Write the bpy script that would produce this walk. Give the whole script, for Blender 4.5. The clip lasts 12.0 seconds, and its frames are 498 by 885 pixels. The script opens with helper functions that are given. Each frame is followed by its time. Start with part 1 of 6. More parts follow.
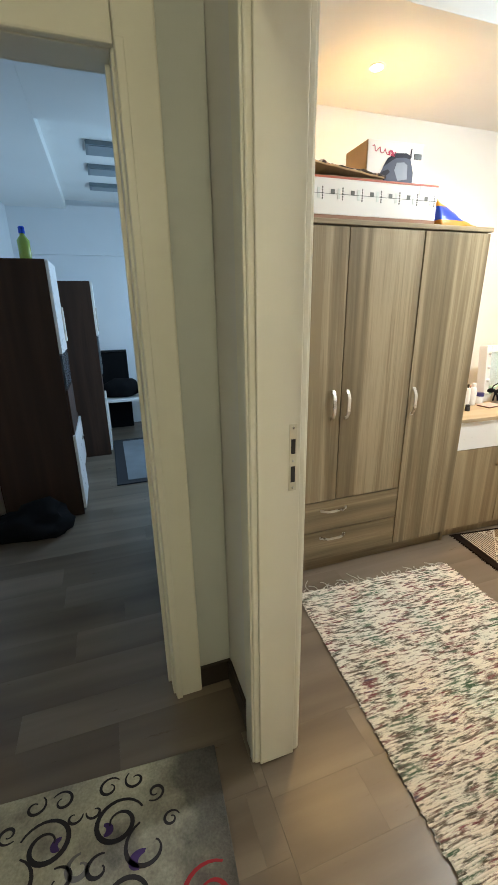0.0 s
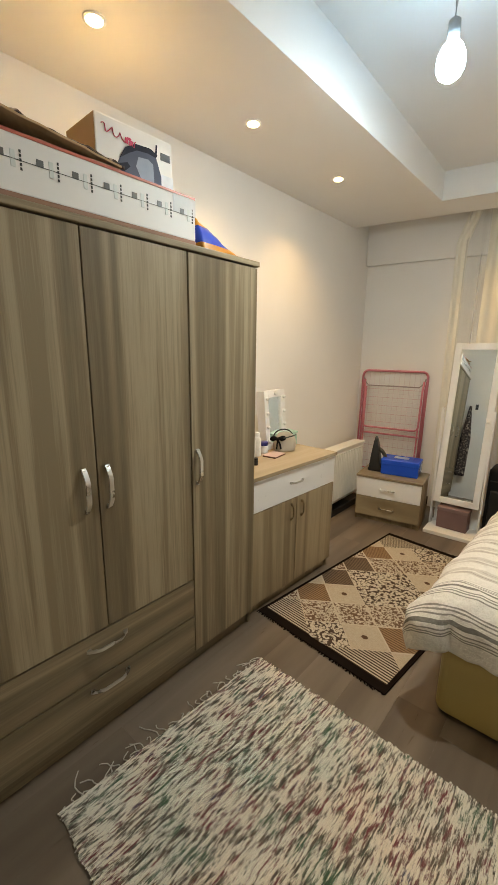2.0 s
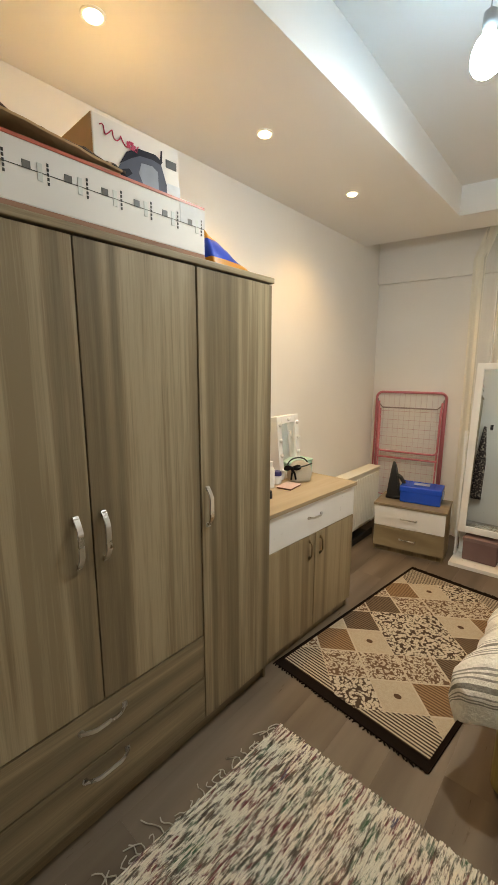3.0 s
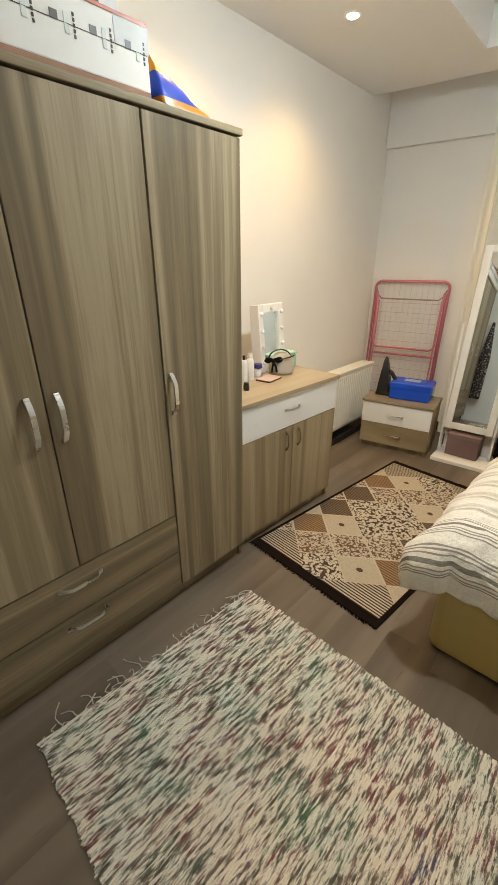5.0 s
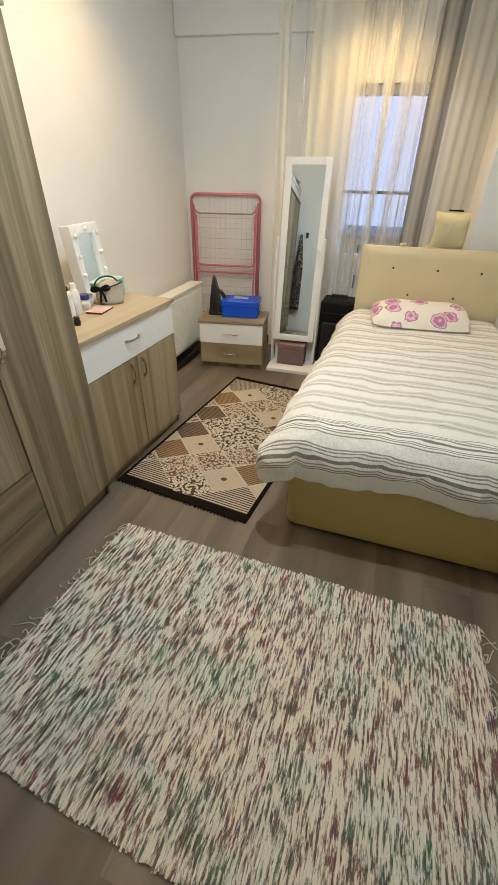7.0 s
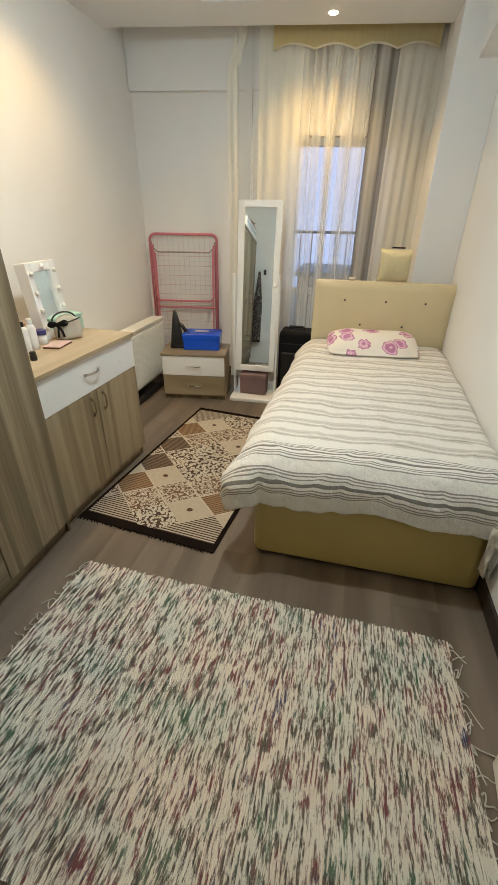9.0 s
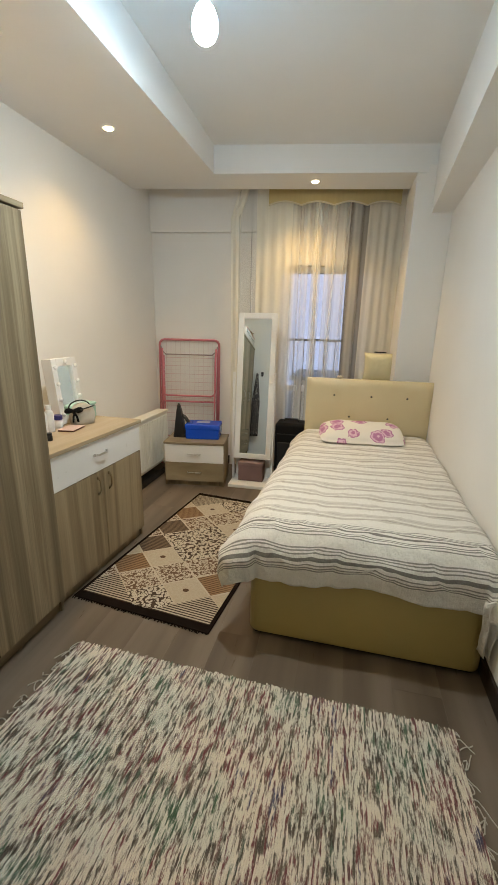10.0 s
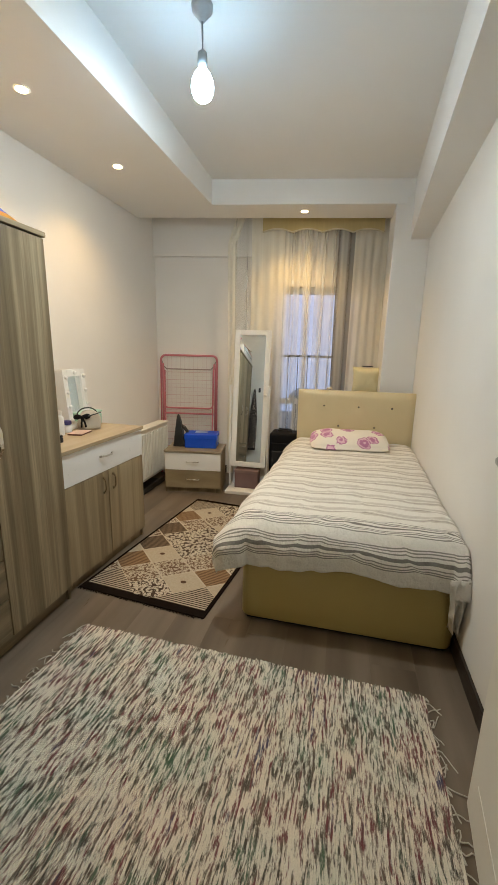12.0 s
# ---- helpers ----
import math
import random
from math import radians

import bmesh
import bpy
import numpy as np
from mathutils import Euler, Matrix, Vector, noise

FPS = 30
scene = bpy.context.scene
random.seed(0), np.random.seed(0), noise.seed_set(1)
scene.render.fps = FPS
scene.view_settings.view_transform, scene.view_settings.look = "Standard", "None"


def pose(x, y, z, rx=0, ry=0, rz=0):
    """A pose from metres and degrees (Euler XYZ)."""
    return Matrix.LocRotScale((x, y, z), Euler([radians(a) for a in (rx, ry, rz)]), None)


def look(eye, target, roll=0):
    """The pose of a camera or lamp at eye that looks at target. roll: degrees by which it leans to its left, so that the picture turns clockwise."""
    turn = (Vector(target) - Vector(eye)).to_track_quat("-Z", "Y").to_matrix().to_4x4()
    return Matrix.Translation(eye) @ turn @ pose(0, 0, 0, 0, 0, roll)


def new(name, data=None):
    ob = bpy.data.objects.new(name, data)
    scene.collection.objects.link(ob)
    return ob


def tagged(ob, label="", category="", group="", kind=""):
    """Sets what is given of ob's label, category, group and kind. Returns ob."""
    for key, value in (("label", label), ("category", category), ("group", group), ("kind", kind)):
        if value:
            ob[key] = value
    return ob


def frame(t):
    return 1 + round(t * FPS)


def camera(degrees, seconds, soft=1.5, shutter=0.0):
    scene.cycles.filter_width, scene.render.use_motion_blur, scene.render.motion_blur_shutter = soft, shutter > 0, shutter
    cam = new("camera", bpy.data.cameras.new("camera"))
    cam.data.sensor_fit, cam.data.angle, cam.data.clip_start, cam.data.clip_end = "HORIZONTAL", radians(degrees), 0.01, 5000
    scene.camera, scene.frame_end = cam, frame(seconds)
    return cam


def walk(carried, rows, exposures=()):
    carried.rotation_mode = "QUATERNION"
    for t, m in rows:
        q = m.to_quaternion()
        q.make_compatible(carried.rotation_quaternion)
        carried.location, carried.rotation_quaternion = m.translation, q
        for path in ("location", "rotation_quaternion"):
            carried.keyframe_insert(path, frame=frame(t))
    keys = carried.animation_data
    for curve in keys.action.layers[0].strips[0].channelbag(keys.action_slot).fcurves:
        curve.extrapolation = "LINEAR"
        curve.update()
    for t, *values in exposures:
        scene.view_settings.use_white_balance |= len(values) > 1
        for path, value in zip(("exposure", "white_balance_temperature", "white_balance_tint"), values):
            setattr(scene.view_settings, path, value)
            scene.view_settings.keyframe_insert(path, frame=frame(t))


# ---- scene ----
cam = camera(63.34, 12.0)
PATH = [
    (0, (0.260, 0.263, 1.470), (0.868, 2.061, 0.839), -1.00),
    (0.3, (0.339, 0.376, 1.459), (1.028, 2.141, 0.816), -0.90),
    (0.5, (0.354, 0.429, 1.458), (1.158, 2.149, 0.830), -0.63),
    (0.9, (0.422, 0.484, 1.459), (1.510, 2.064, 0.894), -0.27),
    (1, (0.454, 0.492, 1.462), (1.622, 2.025, 0.928), -0.02),
    (1.5, (0.608, 0.620, 1.464), (2.032, 1.948, 1.009), 0.47),
    (2, (0.703, 0.796, 1.459), (2.182, 2.065, 1.010), 0.68),
    (2.5, (0.775, 0.964, 1.475), (2.254, 2.232, 1.022), 0.59),
    (2.7, (0.791, 0.971, 1.481), (2.277, 2.246, 1.073), 0.39),
    (4.3, (0.995, 0.872, 1.380), (2.457, 2.208, 1.102), 0.13),
    (4.5, (0.972, 0.860, 1.389), (2.420, 2.180, 0.986), 0.18),
    (5, (0.934, 0.857, 1.409), (2.290, 2.085, 0.601), -0.16),
    (5.5, (0.902, 0.883, 1.408), (2.198, 1.942, 0.312), 0.11),
    (6, (0.882, 0.885, 1.424), (2.263, 1.786, 0.293), 0.13),
    (6.5, (0.868, 0.856, 1.426), (2.360, 1.563, 0.298), 0.27),
    (7, (0.857, 0.843, 1.434), (2.437, 1.356, 0.319), 0.77),
    (7.2, (0.857, 0.839, 1.432), (2.466, 1.294, 0.334), 0.84),
    (8.8, (0.860, 0.810, 1.424), (2.481, 1.183, 0.314), 0.76),
    (9, (0.849, 0.808, 1.422), (2.547, 1.201, 0.442), 0.77),
    (9.5, (0.788, 0.799, 1.414), (2.637, 1.226, 0.783), 1.24),
    (10, (0.702, 0.769, 1.391), (2.578, 1.201, 0.849), 1.28),
    (10.5, (0.617, 0.684, 1.370), (2.519, 1.126, 0.936), 1.19),
    (11, (0.524, 0.586, 1.357), (2.427, 1.022, 0.921), 1.14),
    (11.2, (0.502, 0.552, 1.350), (2.402, 0.994, 0.911), 1.11),
    (11.5, (0.485, 0.572, 1.346), (2.388, 1.002, 0.908), 1.19),
    (12, (0.494, 0.678, 1.350), (2.393, 1.117, 0.900), 1.23),
]
walk(cam, [(t, look(eye, target, roll)) for t, eye, target, roll in PATH],
     exposures=[(0, 1.68, 7550, 10), (0.5, 1.44, 7550, 10), (1.0, 1.06, 7450, 9), (1.5, 0.82, 7650, 9), (2.5, 0.83, 8100, 10), (4.5, 0.85, 8300, 12), (5.0, 1.08, 7500, 8), (5.5, 1.24, 6950, 6), (7.0, 1.11, 6750, 6), (9.0, 0.99, 6850, 5), (10.5, 0.78, 7250, 7), (12.0, 0.78, 7350, 8)])

# ---- world, large lights, exposure ----
world = bpy.data.worlds.new("dusk")
scene.world = world
world.use_nodes = True
wn = world.node_tree.nodes
sky = wn.new("ShaderNodeTexSky")
sky.sky_type, sky.sun_disc = "NISHITA", False
sky.sun_elevation, sky.sun_rotation = radians(5), radians(200)
wn["Background"].inputs["Strength"].default_value = 0.15
world.node_tree.links.new(sky.outputs["Color"], wn["Background"].inputs["Color"])

SOFFIT, CEIL = 2.51, 2.76
X0, XB, Y0, Y1 = 0.705, 4.72, 0.095, 2.64     # bedroom: door wall, window wall, bed wall, wardrobe wall
SKEW = 8.42                                   # the window end of the room runs askew by this many degrees
END = pose(4.56, Y1, 0, 0, 0, SKEW) @ pose(-XB, -Y1, 0)
DOWNLIGHTS = [(1.577, 2.237, 18), (2.386, 2.237, 18), (3.214, 2.237, 18), (4.30, 1.114, 28)]      # plan and watts


def lamp(name, kind, m, energy, colour, **kw):
    data = bpy.data.lights.new(name, kind)
    data.energy, data.color = energy, colour
    if "size" in kw:
        data.shape, data.size, data.size_y = "RECTANGLE", kw["size"][0], kw["size"][1]
    if "radius" in kw:
        data.shadow_soft_size = kw["radius"]
    if "cone" in kw:
        data.spot_size, data.spot_blend = radians(kw["cone"]), kw["blend"]
    ob = new(name, data)
    ob.matrix_world = m
    return ob


for lx, ly, watts in DOWNLIGHTS:
    lamp("downlight_lamp", "SPOT", pose(lx, ly, SOFFIT - 0.012), watts, (1.0, 0.66, 0.28), radius=0.025, cone=128, blend=0.85)
# added fill out of view, brightens the jambs and casings from the hall
lamp("hall_fill_light", "POINT", pose(0.40, -0.95, 2.36), 6.8, (0.96, 0.98, 0.78), radius=0.08)
# dusk light in the window openings
lamp("far_room_window_light", "AREA", look((1.44, 4.3, 1.5), (0, 4.3, 1.3)), 10.0, (0.34, 0.64, 1.0), size=(1.8, 1.4))


# ---- materials ----
def material(name, rough=0.6, metal=0.0, spec=0.5):
    m = bpy.data.materials.new(name)
    m.use_nodes = True
    b = m.node_tree.nodes["Principled BSDF"]
    b.inputs["Roughness"].default_value, b.inputs["Metallic"].default_value = rough, metal
    b.inputs["Specular IOR Level"].default_value = spec
    return m, m.node_tree, b


def node(tree, kind, **inputs):
    n = tree.nodes.new(kind)
    for key, value in inputs.items():
        n.inputs[key.replace("_", " ")].default_value = value
    return n


def coords(tree, scale=(1, 1, 1), out="Object", turn=0.0):
    c = tree.nodes.new("ShaderNodeTexCoord")
    m = tree.nodes.new("ShaderNodeMapping")
    m.inputs["Scale"].default_value = scale
    m.inputs["Rotation"].default_value = (0, 0, turn)
    tree.links.new(c.outputs[out], m.inputs["Vector"])
    return m.outputs["Vector"]


def ramp(tree, fac, stops, mode="LINEAR"):
    r = tree.nodes.new("ShaderNodeValToRGB")
    r.color_ramp.interpolation = mode
    e = r.color_ramp.elements
    while len(e) < len(stops):
        e.new(0.5)
    for el, (p, c) in zip(e, stops):
        el.position, el.color = p, (*c, 1)
    tree.links.new(fac, r.inputs["Fac"])
    return r.outputs["Color"]


def noise_fac(tree, vec, scale, detail=4, rough=0.55):
    n = node(tree, "ShaderNodeTexNoise", Scale=scale, Detail=detail, Roughness=rough)
    tree.links.new(vec, n.inputs["Vector"])
    return n.outputs["Fac"]


def mix(tree, fac, a, b, mode="MIX"):
    m = tree.nodes.new("ShaderNodeMix")
    m.data_type, m.blend_type = "RGBA", mode
    for key, v in ((0, fac), (6, a), (7, b)):
        if isinstance(v, (int, float)):
            m.inputs[key].default_value = v
        elif isinstance(v, tuple):
            m.inputs[key].default_value = (*v, 1)
        else:
            tree.links.new(v, m.inputs[key])
    return m.outputs[2]


def bump(tree, bsdf, height, strength=0.2, distance=0.002):
    b = node(tree, "ShaderNodeBump", Strength=strength, Distance=distance)
    tree.links.new(height, b.inputs["Height"])
    tree.links.new(b.outputs["Normal"], bsdf.inputs["Normal"])


def maths(tree, op, a, b=None):
    m = tree.nodes.new("ShaderNodeMath")
    m.operation = op
    for i, v in enumerate((a, b)):
        if v is None:
            continue
        if isinstance(v, (int, float)):
            m.inputs[i].default_value = v
        else:
            tree.links.new(v, m.inputs[i])
    return m.outputs[0]


def painted(name, colour, rough=0.6, spread=0.04, grain=60, relief=0.15, spec=0.4):
    """Paint or plastic: a colour that drifts a little over the surface, with a fine relief."""
    m, t, b = material(name, rough, spec=spec)
    v = coords(t)
    big = noise_fac(t, v, 1.7, 3)
    lo = tuple(c * (1 - spread) for c in colour)
    hi = tuple(min(1, c * (1 + spread)) for c in colour)
    t.links.new(ramp(t, big, [(0.3, lo), (0.7, hi)]), b.inputs["Base Color"])
    fine = noise_fac(t, v, grain, 3)
    bump(t, b, fine, relief, 0.0015)
    t.links.new(maths(t, "ADD", maths(t, "MULTIPLY", fine, 0.16), rough - 0.08), b.inputs["Roughness"])
    return m


def wood(name, dark, mid, light, scale=(9, 9, 0.55), rough=0.5, streak=1.0, reach=1.0, bands=0.0):
    """Laminate with a long soft grain; scale sets the grain's run."""
    m, t, b = material(name, rough, spec=0.4)
    info = t.nodes.new("ShaderNodeObjectInfo")
    v = coords(t, scale)
    add = t.nodes.new("ShaderNodeVectorMath")
    add.operation = "MULTIPLY_ADD"
    add.inputs[1].default_value = (1, 1, 1)
    t.links.new(v, add.inputs[0])
    cmb = t.nodes.new("ShaderNodeCombineXYZ")
    shift = maths(t, "MULTIPLY", info.outputs["Random"], 11.0)
    for k in range(3):
        t.links.new(shift, cmb.inputs[k])
    t.links.new(cmb.outputs[0], add.inputs[2])
    wide = noise_fac(t, add.outputs[0], 0.9, 2, 0.5)
    fine = noise_fac(t, add.outputs[0], 7.0, 5, 0.7)
    f = maths(t, "ADD", maths(t, "MULTIPLY", wide, 0.82), maths(t, "MULTIPLY", fine, 0.18 * streak))
    if bands:      # growth bands that pale slowly and end at a crisp edge, with lines and fibres in them
        lines = noise_fac(t, add.outputs[0], 15.0, 3, 0.6)
        fibre = noise_fac(t, add.outputs[0], 80.0, 2, 0.6)
        ring = maths(t, "FRACT", maths(t, "ADD", maths(t, "MULTIPLY", wide, bands), maths(t, "MULTIPLY", lines, 0.16)))
        step = ramp(t, ring, [(0.0, (0.38, 0.38, 0.38)), (0.25, (0.44, 0.44, 0.44)), (0.80, (0.58, 0.58, 0.58)), (0.93, (0.40, 0.40, 0.40))])
        f = maths(t, "ADD", maths(t, "MULTIPLY", f, 0.40), maths(t, "MULTIPLY", step, 0.44))
        f = maths(t, "ADD", f, maths(t, "ADD", maths(t, "MULTIPLY", lines, 0.11), maths(t, "MULTIPLY", fibre, 0.05)))
    col = ramp(t, f, [(0.5 - 0.18 * reach, dark), (0.5 - 0.04 * reach, mid), (0.5 + 0.06 * reach, light), (0.5 + 0.18 * reach, mid)])
    t.links.new(col, b.inputs["Base Color"])
    bump(t, b, fine, 0.12, 0.001)
    t.links.new(maths(t, "ADD", maths(t, "MULTIPLY", fine, 0.2), rough - 0.1), b.inputs["Roughness"])
    return m


def plain(name, colour, rough=0.4, metal=0.0, spec=0.5):
    m, t, b = material(name, rough, metal, spec)
    v = coords(t)
    n = noise_fac(t, v, 14, 4)
    t.links.new(ramp(t, n, [(0.3, tuple(c * 0.9 for c in colour)), (0.7, tuple(min(1, c * 1.08) for c in colour))]), b.inputs["Base Color"])
    t.links.new(maths(t, "ADD", maths(t, "MULTIPLY", n, 0.14), max(0.02, rough - 0.07)), b.inputs["Roughness"])
    return m


def glow(name, colour, strength):
    m, t, b = material(name)
    b.inputs["Emission Color"].default_value = (*colour, 1)
    b.inputs["Emission Strength"].default_value = strength
    b.inputs["Base Color"].default_value = (0.8, 0.8, 0.8, 1)
    return m


WALL = painted("wall_paint", (0.80, 0.775, 0.74), 0.62, 0.02, 90, 0.18)
# hall walls: the hall's dimness is put into this greyer colour
HALL_WALL = painted("hall_wall_dimmed", (0.60, 0.61, 0.57), 0.62, 0.03, 90, 0.18)
CEILING = painted("ceiling_paint", (0.82, 0.81, 0.79), 0.75, 0.015, 70, 0.12)
CREAM = painted("cream_door_paint", (0.82, 0.78, 0.67), 0.42, 0.03, 45, 0.08)
LEAF = painted("door_leaf_paint", (0.80, 0.77, 0.70), 0.38, 0.02, 30, 0.05)
FLOOR = wood("floor_laminate", (0.105, 0.078, 0.057), (0.158, 0.121, 0.090), (0.206, 0.163, 0.125), (0.7, 7, 7), 0.31, 0.5, 1.3)
SKIRT = painted("dark_skirting", (0.035, 0.024, 0.018), 0.45, 0.1)
OAK = wood("wardrobe_laminate", (0.150, 0.112, 0.066), (0.248, 0.192, 0.118), (0.385, 0.310, 0.205), (4.2, 4.2, 0.10), 0.48, 0.8, 0.42, 4.0)
OAK_H = wood("wardrobe_laminate_level", (0.150, 0.112, 0.066), (0.248, 0.192, 0.118), (0.365, 0.292, 0.190), (0.12, 4.2, 4.2), 0.48, 0.8, 0.46, 4.0)
OAK_WARM = wood("dresser_laminate", (0.215, 0.160, 0.093), (0.300, 0.230, 0.140), (0.395, 0.312, 0.200), (4.4, 4.4, 0.11), 0.48, 0.7, 0.44, 4.0)
BRASS = plain("dull_brass", (0.30, 0.235, 0.15), 0.38, 0.9)
OAK_TOP = wood("worktop_laminate", (0.32, 0.245, 0.155), (0.39, 0.305, 0.20), (0.44, 0.355, 0.245), (0.7, 8, 8), 0.42, 0.6)
WHITE = painted("white_gloss_board", (0.82, 0.81, 0.79), 0.3, 0.015, 30, 0.03)
CHROME = plain("brushed_steel", (0.62, 0.60, 0.57), 0.28, 1.0)
BLACK = plain("black_plastic", (0.012, 0.012, 0.013), 0.4)
FLOOR_JOINT = plain("floor_joint", (0.11, 0.083, 0.062), 0.6)
# near-black that stands for the shade inside closed furniture
GAP = plain("dark_gap", (0.02, 0.016, 0.012), 0.8)
RADIATOR = painted("radiator_enamel", (0.82, 0.795, 0.72), 0.35, 0.02)
LEATHER = painted("mustard_leatherette", (0.43, 0.325, 0.115), 0.42, 0.06, 120, 0.25)
LEATHER_PALE = painted("cream_leatherette", (0.66, 0.54, 0.33), 0.40, 0.05, 120, 0.25)
PINK = painted("pink_coated_tube", (0.62, 0.20, 0.24), 0.4, 0.06)
PINKWIRE = plain("pink_coated_wire", (0.60, 0.38, 0.38), 0.45)
WIRE = plain("white_coated_wire", (0.70, 0.62, 0.60), 0.45)
BLUE = painted("blue_plastic", (0.010, 0.085, 0.62), 0.22, 0.1)
BULB = glow("lit_bulb", (0.36, 0.66, 1.0), 34.0)
BULB_TIP = glow("lit_bulb_dome", (0.80, 0.91, 1.0), 850.0)
SPOT = glow("lit_downlight", (1.0, 0.76, 0.42), 30.0)
MIRROR, mt, mb = material("mirror_glass", 0.015, 1.0)
mb.inputs["Base Color"].default_value = (0.86, 0.90, 0.89, 1)
GLASS, gt, gb = material("window_glass", 0.0)
gb.inputs["Transmission Weight"].default_value, gb.inputs["IOR"].default_value = 1.0, 1.1
TORTOISE = wood("dark_cabinet_wood", (0.020, 0.009, 0.005), (0.036, 0.016, 0.009), (0.054, 0.025, 0.014), (8, 8, 0.5), 0.85)


# ---- building helpers ----
def box(bm, x0, x1, y0, y1, z0, z1, bevel=0.0, seg=2):
    v = bmesh.ops.create_cube(bm, size=1)["verts"]
    bmesh.ops.scale(bm, vec=(x1 - x0, y1 - y0, z1 - z0), verts=v)
    bmesh.ops.translate(bm, vec=((x0 + x1) / 2, (y0 + y1) / 2, (z0 + z1) / 2), verts=v)
    if bevel:
        e = list({e for q in v for e in q.link_edges})
        bmesh.ops.bevel(bm, geom=e, offset=bevel, segments=seg, affect="EDGES", profile=0.5)
    return bm


def solid(*dims, bevel=0.0, seg=2):
    return box(bmesh.new(), *dims, bevel=bevel, seg=seg)


def finish(bm, name, mat, smooth=False):
    bmesh.ops.recalc_face_normals(bm, faces=bm.faces)
    me = bpy.data.meshes.new(name)
    bm.to_mesh(me)
    bm.free()
    me.materials.append(mat)
    if smooth:
        me.shade_smooth()
    return me


def part(name, bm, mat, parent, label="", smooth=False):
    ob = new(name, finish(bm, name, mat, smooth))
    ob.parent = parent
    if label:
        tagged(ob, label)
    return ob


def thing(name, label, category, m=None, group="", kind=""):
    ob = new(name)
    ob.empty_display_size = 0.1
    if m is not None:
        ob.matrix_world = m
    return tagged(ob, label, category, group, kind)


def single(name, bm, mat, label, category, m=None, smooth=False, kind="", group=""):
    ob = new(name, finish(bm, name, mat, smooth))
    if m is not None:
        ob.matrix_world = m
    return tagged(ob, label, category, group, kind)


def structure(name, bm, mat, label):
    return single(name, bm, mat, label, name.split("_")[0], kind="structure")


def tube(bm, pts, r, n=8, closed=False):
    """A round bar along a line of points."""
    P = [Vector(p) for p in pts]
    rings, count = [], len(P)
    for i, p in enumerate(P):
        a = P[(i - 1) % count] if closed or i else P[0]
        b = P[(i + 1) % count] if closed or i < count - 1 else P[-1]
        d = (b - a).normalized()
        s = d.cross(Vector((0, 0, 1)))
        if s.length < 1e-3:
            s = d.cross(Vector((1, 0, 0)))
        s.normalize()
        u = s.cross(d)
        rings.append([bm.verts.new(p + r * (math.cos(k * 2 * math.pi / n) * s + math.sin(k * 2 * math.pi / n) * u)) for k in range(n)])
    for i in range(count if closed else count - 1):
        A, B = rings[i], rings[(i + 1) % count]
        for k in range(n):
            bm.faces.new((A[k], A[(k + 1) % n], B[(k + 1) % n], B[k]))
    if not closed:
        bm.faces.new(rings[0][::-1])
        bm.faces.new(rings[-1])
    return bm


def lathe(bm, profile, n=20, centre=(0, 0)):
    """A turned body from (radius, height) pairs."""
    rings = []
    for r, z in profile:
        rings.append([bm.verts.new((centre[0] + r * math.cos(2 * math.pi * k / n), centre[1] + r * math.sin(2 * math.pi * k / n), z)) for k in range(n)])
    for A, B in zip(rings, rings[1:]):
        for k in range(n):
            bm.faces.new((A[k], A[(k + 1) % n], B[(k + 1) % n], B[k]))
    bm.faces.new(rings[0][::-1])
    bm.faces.new(rings[-1])
    return bm


def bow_handle(parent, centre, along, length, out, mat=CHROME, width=0.014):
    """A bowed strap handle; along is x or z, and it stands out towards -y."""
    bm = bmesh.new()
    rows, n = [], 14
    for i in range(n + 1):
        s = i / n
        u = (s - 0.5) * length
        d = out * min(1.0, 4.2 * s * (1 - s) + 0.18)
        th = 0.0055
        ring = []
        for dy, dw in ((-d, -1), (-d, 1), (-d + th, 1), (-d + th, -1)):
            w = dw * width / 2
            ring.append(bm.verts.new((centre[0] + (u if along == "x" else w), centre[1] + dy, centre[2] + (w if along == "x" else u))))
        rows.append(ring)
    for A, B in zip(rows, rows[1:]):
        for k in range(4):
            bm.faces.new((A[k], A[(k + 1) % 4], B[(k + 1) % 4], B[k]))
    bm.faces.new(rows[0])
    bm.faces.new(rows[-1][::-1])
    for e in (-0.5, 0.5):
        u = e * (length - 0.02)
        a, c = centre[0] + (u if along == "x" else 0), centre[2] + (u if along == "z" else 0)
        box(bm, a - 0.006, a + 0.006, centre[1] - out * 0.36, centre[1] + 0.001, c - 0.006, c + 0.006)
    return part("handle", bm, mat, parent, "bowed brushed steel handle", smooth=False)


# ---- structure ----
T = 0.12
structure("wall_wardrobe_side", solid(X0 - T, XB + 0.1, Y1, Y1 + 0.1, 0, CEIL + 0.1), WALL, "off-white painted plaster wall behind the wardrobe")
structure("wall_bed_side", solid(X0, XB + 0.45, Y0 - 0.12, Y0, 0, CEIL + 0.1), WALL, "off-white painted plaster wall along the bed")
# door wall between hall and bedroom: opening y 0.295 .. 1.165
DY0, DY1, DH = 0.297, 1.175, 2.06
bm = bmesh.new()
box(bm, X0 - T + 0.006, X0, -1.4, DY0, 0, CEIL + 0.1)
box(bm, X0 - T + 0.006, X0, DY1, Y1, 0, CEIL + 0.1)
box(bm, X0 - T + 0.006, X0, DY0, DY1, DH, CEIL + 0.1)
structure("wall_door_side", bm, WALL, "off-white painted wall with the bedroom doorway")
